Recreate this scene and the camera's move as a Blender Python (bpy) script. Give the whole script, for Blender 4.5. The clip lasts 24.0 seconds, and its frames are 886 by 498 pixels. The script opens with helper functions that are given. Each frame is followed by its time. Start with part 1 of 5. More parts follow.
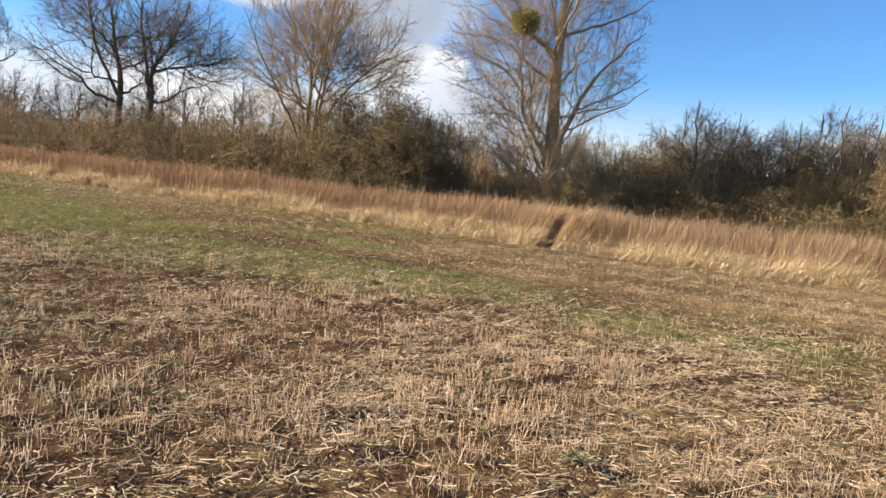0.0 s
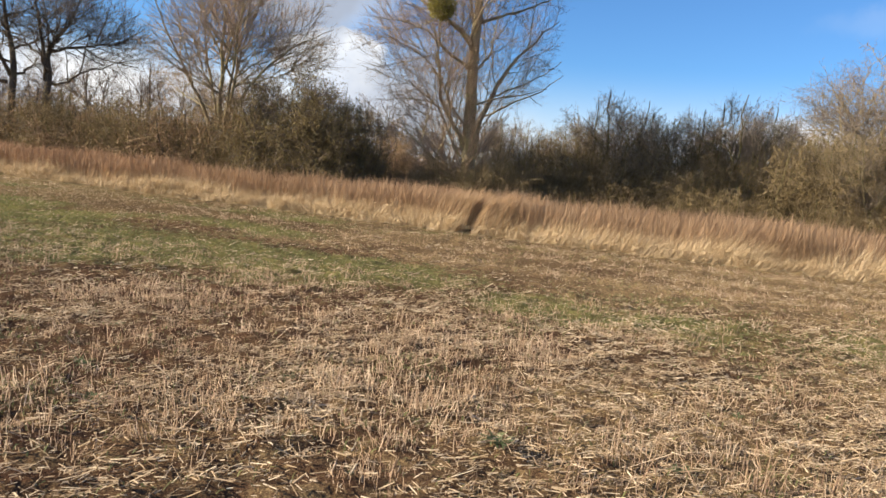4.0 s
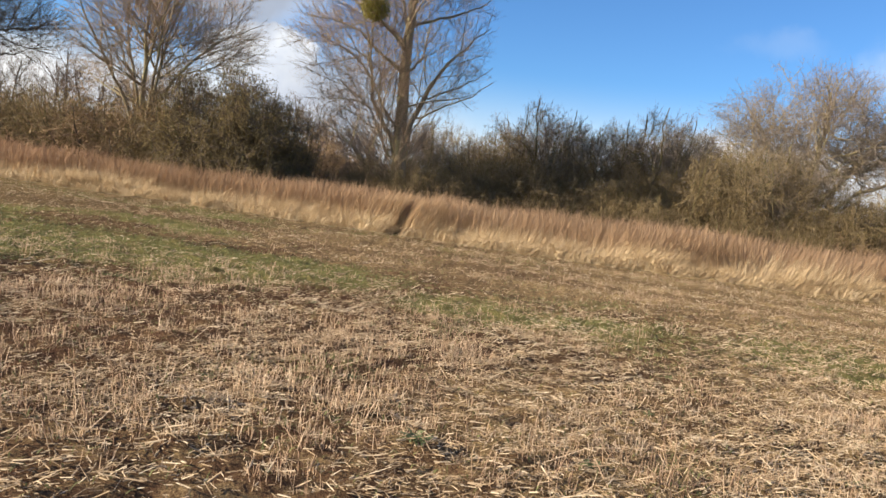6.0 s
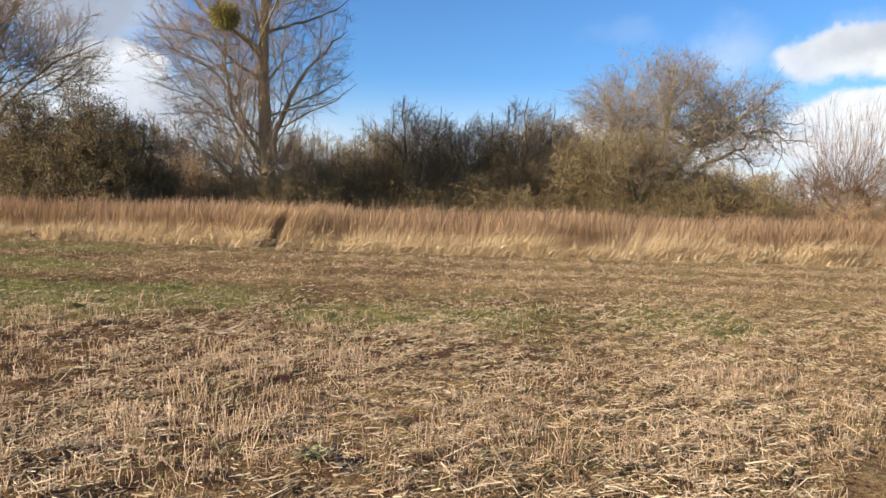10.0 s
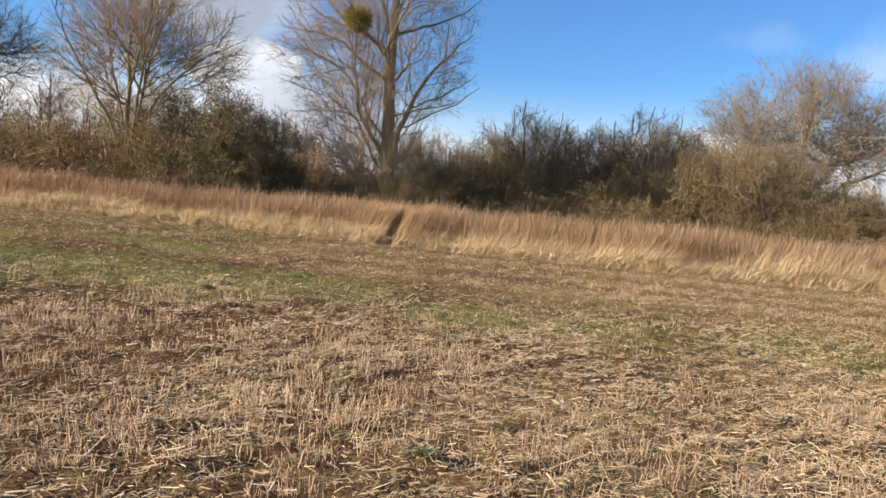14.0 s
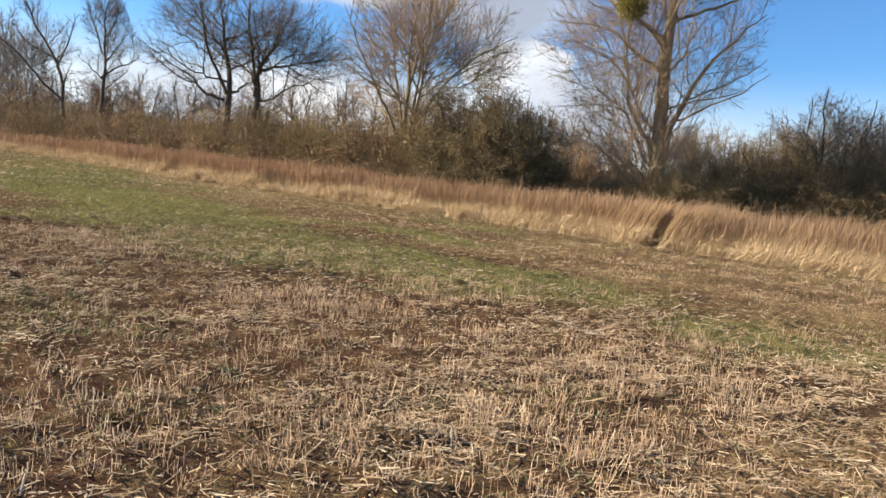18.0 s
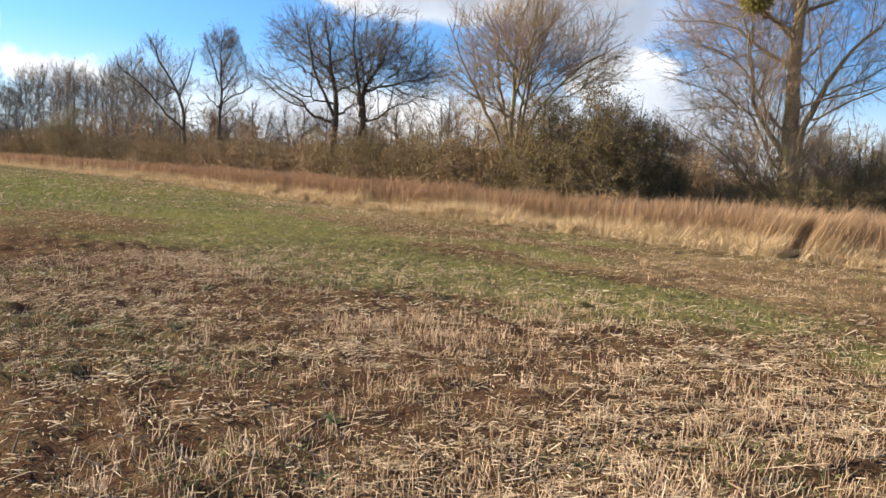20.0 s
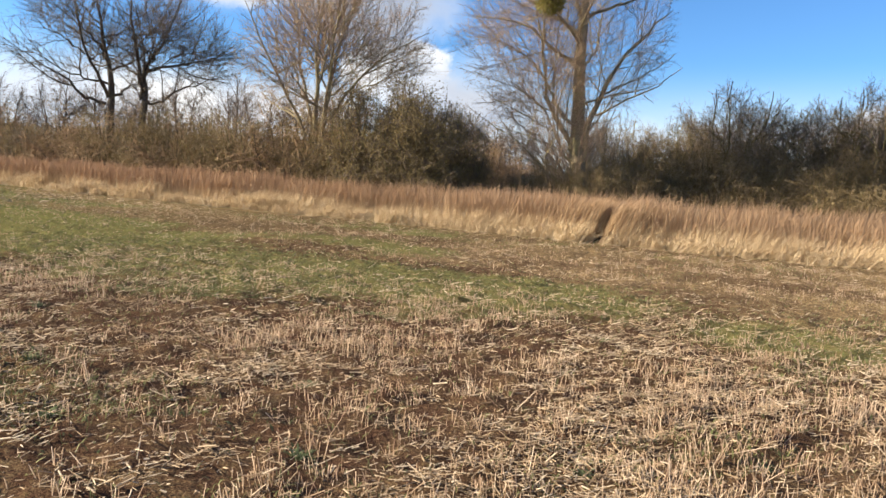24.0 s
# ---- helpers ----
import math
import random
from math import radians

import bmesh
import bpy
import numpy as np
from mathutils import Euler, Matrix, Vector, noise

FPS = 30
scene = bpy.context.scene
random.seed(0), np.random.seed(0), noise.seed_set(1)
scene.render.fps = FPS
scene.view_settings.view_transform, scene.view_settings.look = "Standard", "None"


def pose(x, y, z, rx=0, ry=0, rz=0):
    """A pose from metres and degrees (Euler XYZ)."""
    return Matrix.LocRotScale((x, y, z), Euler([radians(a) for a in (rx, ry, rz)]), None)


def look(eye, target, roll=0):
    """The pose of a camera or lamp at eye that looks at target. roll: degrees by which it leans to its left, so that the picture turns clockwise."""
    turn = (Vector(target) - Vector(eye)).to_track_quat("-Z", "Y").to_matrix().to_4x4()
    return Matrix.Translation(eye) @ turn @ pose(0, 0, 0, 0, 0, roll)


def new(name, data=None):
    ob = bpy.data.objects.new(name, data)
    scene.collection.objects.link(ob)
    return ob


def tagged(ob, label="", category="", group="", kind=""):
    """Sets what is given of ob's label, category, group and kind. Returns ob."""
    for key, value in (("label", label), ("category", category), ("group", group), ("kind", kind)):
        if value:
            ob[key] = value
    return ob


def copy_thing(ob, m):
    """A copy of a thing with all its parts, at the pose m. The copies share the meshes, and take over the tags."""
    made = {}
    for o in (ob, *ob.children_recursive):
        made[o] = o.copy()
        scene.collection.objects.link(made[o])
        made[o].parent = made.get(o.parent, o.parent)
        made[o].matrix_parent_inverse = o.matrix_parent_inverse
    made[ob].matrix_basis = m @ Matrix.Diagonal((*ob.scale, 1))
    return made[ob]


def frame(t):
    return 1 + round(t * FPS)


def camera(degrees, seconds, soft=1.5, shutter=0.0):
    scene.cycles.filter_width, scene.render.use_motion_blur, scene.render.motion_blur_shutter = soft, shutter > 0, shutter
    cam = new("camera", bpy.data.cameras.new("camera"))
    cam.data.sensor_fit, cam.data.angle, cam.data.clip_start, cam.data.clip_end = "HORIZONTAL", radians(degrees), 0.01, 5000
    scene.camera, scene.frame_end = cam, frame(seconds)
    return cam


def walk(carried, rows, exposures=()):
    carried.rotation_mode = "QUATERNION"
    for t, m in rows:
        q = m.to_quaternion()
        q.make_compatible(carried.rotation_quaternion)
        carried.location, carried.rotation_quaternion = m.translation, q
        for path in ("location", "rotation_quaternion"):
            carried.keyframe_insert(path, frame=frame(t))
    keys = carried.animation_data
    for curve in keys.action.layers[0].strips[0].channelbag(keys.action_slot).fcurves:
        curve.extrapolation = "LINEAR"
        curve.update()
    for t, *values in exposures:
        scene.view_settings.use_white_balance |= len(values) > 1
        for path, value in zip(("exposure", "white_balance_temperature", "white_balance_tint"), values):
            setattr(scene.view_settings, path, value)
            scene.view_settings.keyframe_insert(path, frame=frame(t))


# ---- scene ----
SECONDS = 24.0
cam = camera(64.65, SECONDS, soft=1.65)

# seconds, eye, target, roll
PATH = [
    (0, (-0.082, -0.008, 1.535), (-3.637, 9.292, 0.593), 5.73),
    (0.5, (-0.065, 0.004, 1.540), (-3.698, 9.268, 0.547), 5.33),
    (1, (-0.051, 0.001, 1.540), (-3.645, 9.279, 0.545), 5.26),
    (1.5, (-0.052, -0.006, 1.538), (-3.596, 9.291, 0.534), 5.09),
    (2, (-0.078, 0.004, 1.532), (-3.541, 9.331, 0.529), 5.08),
    (2.5, (-0.072, 0.006, 1.538), (-3.442, 9.366, 0.527), 5.42),
    (4.5, (-0.060, -0.024, 1.552), (-2.381, 9.648, 0.516), 5.50),
    (5, (-0.052, -0.023, 1.543), (-2.761, 9.545, 0.482), 6.31),
    (5.5, (-0.051, -0.018, 1.538), (-2.821, 9.533, 0.493), 6.48),
    (6, (-0.014, -0.060, 1.546), (-1.504, 9.789, 0.656), 7.15),
    (6.5, (-0.002, -0.035, 1.553), (-0.338, 9.924, 0.718), 4.26),
    (7, (0.000, -0.000, 1.550), (-0.001, 9.965, 0.719), 0.03),
    (7.5, (-0.007, -0.008, 1.551), (0.038, 9.958, 0.735), 0.35),
    (8, (-0.013, -0.043, 1.558), (0.023, 9.922, 0.720), -0.05),
    (8.5, (-0.013, -0.044, 1.559), (-0.147, 9.919, 0.713), -0.04),
    (9, (0.003, -0.042, 1.558), (-0.104, 9.923, 0.729), 0.10),
    (9.5, (-0.000, -0.030, 1.555), (0.109, 9.939, 0.769), 1.03),
    (10, (0.009, -0.010, 1.540), (0.198, 9.961, 0.803), 1.76),
    (10.5, (-0.024, -0.014, 1.548), (-0.218, 9.956, 0.795), 2.47),
    (11, (-0.034, -0.014, 1.547), (-1.186, 9.890, 0.783), 3.76),
    (11.5, (-0.034, -0.015, 1.544), (-1.275, 9.879, 0.794), 5.00),
    (13.5, (-0.045, -0.014, 1.546), (-1.392, 9.865, 0.774), 4.73),
    (14, (-0.036, -0.012, 1.541), (-1.424, 9.861, 0.770), 4.78),
    (14.5, (-0.053, -0.010, 1.537), (-1.527, 9.849, 0.743), 4.86),
    (15, (-0.085, 0.016, 1.550), (-2.581, 9.671, 0.798), 4.89),
    (15.5, (-0.095, 0.068, 1.565), (-3.136, 9.585, 1.152), 8.01),
    (16, (-0.093, 0.032, 1.550), (-2.886, 9.634, 1.459), 10.88),
    (16.5, (-0.089, 0.043, 1.540), (-3.699, 9.340, 0.801), 11.80),
    (17, (-0.159, 0.276, 1.497), (-4.254, 9.288, 0.082), 10.94),
    (17.5, (-0.147, 0.518, 1.491), (-4.591, 9.379, 0.176), 7.95),
    (19.5, (-0.595, 1.213, 1.474), (-6.181, 9.489, 0.918), 1.64),
    (20, (-0.770, 1.306, 1.442), (-6.872, 9.161, 0.414), 3.53),
    (20.5, (-1.115, 1.277, 1.483), (-7.377, 9.036, 0.721), 3.91),
    (21, (-1.379, 1.309, 1.480), (-8.257, 8.543, 0.871), 4.67),
    (21.5, (-1.759, 1.417, 1.446), (-9.607, 7.596, 0.968), 4.48),
    (22, (-1.913, 1.522, 1.450), (-9.878, 7.538, 0.844), 5.30),
    (22.5, (-2.068, 1.428, 1.448), (-8.029, 9.437, 0.886), 5.91),
    (23, (-2.191, 1.355, 1.463), (-7.437, 9.849, 0.891), 5.21),
    (23.5, (-2.030, 1.253, 1.446), (-5.921, 10.446, 0.864), 5.07),
    (24, (-1.857, 1.044, 1.458), (-5.264, 10.391, 0.441), 3.50),
]

EXPOSURES = [(0, 1.54), (1, 1.51), (2.5, 1.46), (5, 1.42), (10, 1.39), (14, 1.42), (17, 1.46), (18.5, 1.52), (20, 1.60), (21, 1.54), (22, 1.46), (23, 1.63), (24, 1.60)]
walk(cam, [(t, look(eye, target, roll)) for t, eye, target, roll in PATH], EXPOSURES)

# ---------------------------------------------------------------- light
SUN_AZ, SUN_EL = -112.0, 23.5          # degrees clockwise from +y, and above the horizon


def heading(az, el):
    a, e = radians(az), radians(el)
    return Vector((math.sin(a) * math.cos(e), math.cos(a) * math.cos(e), math.sin(e)))


sun_data = bpy.data.lights.new("sun", "SUN")
sun_data.energy, sun_data.angle, sun_data.color = 5.0, radians(0.6), (1.0, 0.85, 0.645)
sun = new("sun", sun_data)
sun.matrix_world = look(heading(SUN_AZ, SUN_EL) * 200, (0, 0, 0))


class Graph:
    """A short way to write node trees."""

    def __init__(self, tree):
        self.tree = tree
        tree.nodes.clear()

    def node(self, kind):
        return self.tree.nodes.new(kind)

    def put(self, socket, value):
        if isinstance(value, bpy.types.NodeSocket):
            self.tree.links.new(value, socket)
        else:
            socket.default_value = value

    def math(self, op, a, b=0.0, c=0.0, clamp=False):
        n = self.node("ShaderNodeMath")
        n.operation, n.use_clamp = op, clamp
        for socket, value in zip(n.inputs, (a, b, c)):
            self.put(socket, value)
        return n.outputs[0]

    def noise(self, vector, scale, detail=4.0, rough=0.55, out="Fac"):
        n = self.node("ShaderNodeTexNoise")
        if vector is not None:
            self.put(n.inputs["Vector"], vector)
        self.put(n.inputs["Scale"], scale)
        self.put(n.inputs["Detail"], detail)
        self.put(n.inputs["Roughness"], rough)
        return n.outputs[out]

    def span(self, value, lo, hi, a=0.0, b=1.0):
        n = self.node("ShaderNodeMapRange")
        n.clamp, n.interpolation_type = True, "SMOOTHSTEP"
        for socket, v in zip(n.inputs, (value, lo, hi, a, b)):
            self.put(socket, v)
        return n.outputs[0]

    def mix(self, fac, a, b, kind="MIX"):
        n = self.node("ShaderNodeMix")
        n.data_type, n.blend_type = "RGBA", kind
        self.put(n.inputs[0], fac)
        for socket, v in ((n.inputs[6], a), (n.inputs[7], b)):
            self.put(socket, (*v, 1.0) if isinstance(v, tuple) else v)
        return n.outputs[2]


def build_sky():
    world = bpy.data.worlds.new("sky")
    scene.world = world
    world.use_nodes = True
    g = Graph(world.node_tree)
    coord = g.node("ShaderNodeTexCoord").outputs["Generated"]
    sky = g.node("ShaderNodeTexSky")
    sky.sky_type, sky.sun_disc = "NISHITA", False
    sky.sun_elevation, sky.sun_rotation = radians(SUN_EL), radians(SUN_AZ)
    sky.air_density, sky.dust_density, sky.ozone_density = 1.0, 0.2, 3.0
    sep = g.node("ShaderNodeSeparateXYZ")
    g.put(sep.inputs[0], coord)
    x, y, z = sep.outputs
    az = g.math("MULTIPLY", g.math("ARCTAN2", x, y), 180 / math.pi)
    el = g.math("MULTIPLY", g.math("ARCSINE", z), 180 / math.pi)
    # ragged outlines: bend azimuth and elevation by noise
    bend = g.noise(coord, 7.0, 8.0, 0.60, "Color")
    bs = g.node("ShaderNodeSeparateColor")
    g.put(bs.inputs[0], bend)
    azb = g.math("MULTIPLY_ADD", bs.outputs[0], 9.0, g.math("SUBTRACT", az, 4.5))
    elb = g.math("MULTIPLY_ADD", bs.outputs[1], 6.4, g.math("SUBTRACT", el, 3.2))

    def puff(a, e, ra, re, soft):
        da = g.math("DIVIDE", g.math("SUBTRACT", azb, a), ra)
        de = g.math("DIVIDE", g.math("SUBTRACT", elb, e), re)
        d = g.math("SQRT", g.math("ADD", g.math("MULTIPLY", da, da), g.math("MULTIPLY", de, de)))
        return g.span(d, 1.0 + soft, 1.0 - soft)

    def union(*masks):
        out = masks[0]
        for m in masks[1:]:
            out = g.math("MAXIMUM", out, m)
        return out

    # heaped clouds: towards the sun, over the wood, beside the tall tree, over the oak
    white = union(puff(-85, 7.0, 13.5, 5.0, 0.10), puff(-75, 8.4, 5.0, 2.3, 0.12), puff(-84, 12.5, 8, 1.6, 0.4), puff(-40, 17.8, 14.2, 6.0, 0.09), puff(-26, 18.0, 7.0, 4.2, 0.2),
                  puff(-24.6, 8.4, 4.0, 3.0, 0.10), puff(-19.5, 6.0, 5.5, 2.6, 0.5), puff(31.0, 10.6, 4.8, 2.0, 0.25), g.math("MULTIPLY", puff(23.4, 11.6, 2.6, 1.5, 0.8), 0.36), puff(31.0, 6.2, 4.6, 1.6, 0.2),
                  puff(-66, 5.8, 4.0, 0.9, 0.4), puff(19, 4.2, 20, 1.5, 0.5), puff(-40, 4.4, 16, 2.2, 0.6), puff(-120, 14, 16, 7, 0.3))
    grey = union(puff(-37.5, 17.9, 13.0, 5.0, 0.45), puff(-27, 13.2, 6.0, 2.8, 0.4), g.math("MULTIPLY", puff(-17.5, 6.5, 5.0, 3.0, 0.6), 0.7), puff(-83.5, 6.4, 2.4, 0.9, 0.5), puff(-80.2, 6.0, 1.8, 0.6, 0.5),
                 puff(-83, 12.2, 4.0, 1.0, 0.5), g.math("MULTIPLY", puff(32.0, 11.2, 2.8, 1.4, 0.9), 0.6))
    # the rest of the sky: loose cloud, none overhead in the blue
    away = g.span(g.math("ABSOLUTE", g.math("ADD", az, 28.0)), 70.0, 95.0)
    high = g.span(el, 20.0, 34.0)
    loose = g.math("MULTIPLY", g.span(g.noise(coord, 2.4, 6.0, 0.6), 0.52, 0.66), union(away, high))
    wisp = g.math("MULTIPLY", puff(15, 12.6, 2.4, 0.8, 0.8), 0.09)
    cover = union(white, g.math("MULTIPLY", grey, 0.92), g.math("MULTIPLY", loose, 0.85), wisp)
    cover = g.math("MULTIPLY", cover, g.span(el, -1.0, 0.5))
    body = g.noise(coord, 9.0, 5.0, 0.55)
    tone = g.mix(g.span(body, 0.35, 0.65), (0.30, 0.325, 0.365), (0.42, 0.42, 0.415))
    tone = g.mix(g.math("MULTIPLY", grey, 0.85), tone, (0.145, 0.165, 0.205))
    low = g.math("MULTIPLY", g.span(el, 10.0, 0.5), g.span(g.noise(coord, 3.0, 4.0), 0.30, 0.62, 0.70, 1.0))
    scaled = g.node("ShaderNodeVectorMath")
    scaled.operation = "SCALE"
    g.put(scaled.inputs[0], sky.outputs[0])
    g.put(scaled.inputs["Scale"], SKY)
    clear = g.mix(low, g.mix(1.0, scaled.outputs[0], SKY_TINT, "MULTIPLY"), (0.35, 0.365, 0.38))
    back = g.node("ShaderNodeBackground")
    g.put(back.inputs[0], g.mix(cover, clear, tone))
    g.put(back.inputs[1], 1.0)
    out = g.node("ShaderNodeOutputWorld")
    g.put(out.inputs[0], back.outputs[0])


SKY, SKY_TINT = 0.054, (0.60, 0.92, 1.25)
build_sky()


# ---------------------------------------------------------------- materials
def material(name, build, rough=0.85, translucent=0.0, spec=0.25):
    """build(g, coord, rnd) gives a colour socket and a height socket or None."""
    mat = bpy.data.materials.new(name)
    mat.use_nodes = True
    g = Graph(mat.node_tree)
    coord = g.node("ShaderNodeNewGeometry").outputs["Position"]
    colour, height = build(g, coord)
    bsdf = g.node("ShaderNodeBsdfPrincipled")
    g.put(bsdf.inputs["Base Color"], colour)
    g.put(bsdf.inputs["Roughness"], rough)
    g.put(bsdf.inputs["Specular IOR Level"], spec)
    if height is not None:
        bump = g.node("ShaderNodeBump")
        g.put(bump.inputs["Strength"], 0.8)
        g.put(bump.inputs["Distance"], 0.05)
        g.put(bump.inputs["Height"], height)
        g.put(bsdf.inputs["Normal"], bump.outputs[0])
    shader = bsdf.outputs[0]
    if translucent:
        tr = g.node("ShaderNodeBsdfTranslucent")
        g.put(tr.inputs[0], colour)
        mx = g.node("ShaderNodeMixShader")
        g.put(mx.inputs[0], translucent)
        g.tree.links.new(shader, mx.inputs[1])
        g.tree.links.new(tr.outputs[0], mx.inputs[2])
        shader = mx.outputs[0]
    out = g.node("ShaderNodeOutputMaterial")
    g.put(out.inputs[0], shader)
    return mat


def ramp3(g, fac, a, b, c):
    return g.mix(g.span(fac, 0.5, 1.0), g.mix(g.span(fac, 0.0, 0.5), a, b), c)


def island_mat(name, a, b, c, rough=0.8, translucent=0.0, patch=0.6, spec=0.25, each=0.00, russet=0.0):
    """Many small pieces: each its own shade, drifting slowly over the place."""
    def build(g, coord):
        rnd = g.node("ShaderNodeNewGeometry").outputs["Random Per Island"]
        drift = g.noise(coord, patch, 3.0)
        fac = g.math("ADD", g.math("MULTIPLY", rnd, 0.75), g.math("MULTIPLY", g.math("SUBTRACT", drift, 0.37), 0.9), clamp=True)
        grain = g.noise(coord, 60.0, 2.0)
        colour = g.mix(g.span(grain, 0.2, 0.8, 0.0, 0.35), ramp3(g, fac, a, b, c), a)
        if each:                                      # one plant browner or duller than the next
            own = g.node("ShaderNodeObjectInfo").outputs["Random"]
            colour = g.mix(g.math("MULTIPLY", own, each), colour, (a[0] * 0.95, a[1] * 0.84, a[2] * 0.82))
        if russet:                                    # redder and darker towards the west, in uneven drifts
            sep = g.node("ShaderNodeSeparateXYZ")
            g.put(sep.inputs[0], coord)
            where = g.math("MULTIPLY_ADD", g.math("SUBTRACT", g.noise(coord, 0.25, 3.0), 0.5), 22.0, sep.outputs[0])
            colour = g.mix(g.span(where, 0.0, -24.0, 0.0, russet), colour, (a[0] * 1.0, a[1] * 0.84, a[2] * 0.82))
        return colour, None
    return material(name, build, rough, translucent, spec)


def bark_mat(name, dark, mid, moss, mossy=0.4):
    def build(g, coord):
        big, fine = g.noise(coord, 1.7, 4.0), g.noise(coord, 22.0, 5.0, 0.65)
        col = g.mix(g.span(fine, 0.35, 0.65), dark, mid)
        col = g.mix(g.span(big, 0.62 - 0.3 * mossy, 0.75), col, moss)
        return col, fine
    return material(name, build, 0.9)


def ground_build(g, coord):
    fine, mid, big = g.noise(coord, 26.0, 6.0, 0.7), g.noise(coord, 5.0, 5.0, 0.6), g.noise(coord, 0.55, 4.0)
    straw_n = g.noise(coord, 70.0, 3.0, 0.6)
    soil = ramp3(g, fine, (0.023, 0.0128, 0.009), (0.062, 0.035, 0.023), (0.115, 0.070, 0.045))
    row_n = g.node("ShaderNodeAttribute")
    row_n.attribute_name = "row"
    straw = g.mix(straw_n, (0.20, 0.138, 0.068), (0.43, 0.325, 0.172))
    chaff_n = g.node("ShaderNodeAttribute")
    chaff_n.attribute_name = "chaff"
    strewn = g.span(g.math("ADD", g.math("MULTIPLY", mid, 0.55), g.math("MULTIPLY", straw_n, 0.5)), 0.46, 0.74)
    base = g.mix(g.math("MULTIPLY", strewn, g.span(chaff_n.outputs["Fac"], 0.0, 0.30, 0.50, 1.0)), soil, straw)
    base = g.mix(g.math("MULTIPLY", chaff_n.outputs["Fac"], g.span(g.noise(coord, 38.0, 4.0, 0.7), 0.38, 0.60)), base, straw)
    green_n, far_n = g.node("ShaderNodeAttribute"), g.node("ShaderNodeAttribute")
    green_n.attribute_name, far_n.attribute_name = "green", "far"
    green_a, far_a = green_n.outputs["Fac"], far_n.outputs["Fac"]
    # distant straw and leaf tones are lowered for self-shading the smooth sheet lacks
    far_col = g.mix(g.span(g.noise(coord, 3.5, 6.0, 0.75), 0.36, 0.62), (0.100, 0.074, 0.034), (0.270, 0.200, 0.102))
    far_col = g.mix(g.span(big, 0.35, 0.65, 0.0, 0.45), far_col, (0.095, 0.085, 0.04))
    base = g.mix(g.math("MULTIPLY", far_a, 0.8), base, far_col)
    base = g.mix(g.math("MULTIPLY", row_n.outputs["Fac"], 0.5), base, soil)
    leaf = ramp3(g, g.noise(coord, 14.0, 5.0, 0.7), (0.072, 0.066, 0.026), (0.138, 0.126, 0.050), (0.23, 0.196, 0.092))
    leaf = g.mix(far_a, leaf, ramp3(g, g.noise(coord, 2.5, 5.0, 0.7), (0.070, 0.074, 0.024), (0.115, 0.118, 0.037), (0.165, 0.152, 0.056)))
    amount = g.span(g.math("ADD", green_a, g.math("MULTIPLY", g.math("SUBTRACT", g.noise(coord, 7.0, 5.0, 0.7), 0.5), 1.5)), 0.40, 1.05)
    return g.mix(amount, base, leaf), g.math("ADD", fine, g.math("MULTIPLY", mid, 1.5))


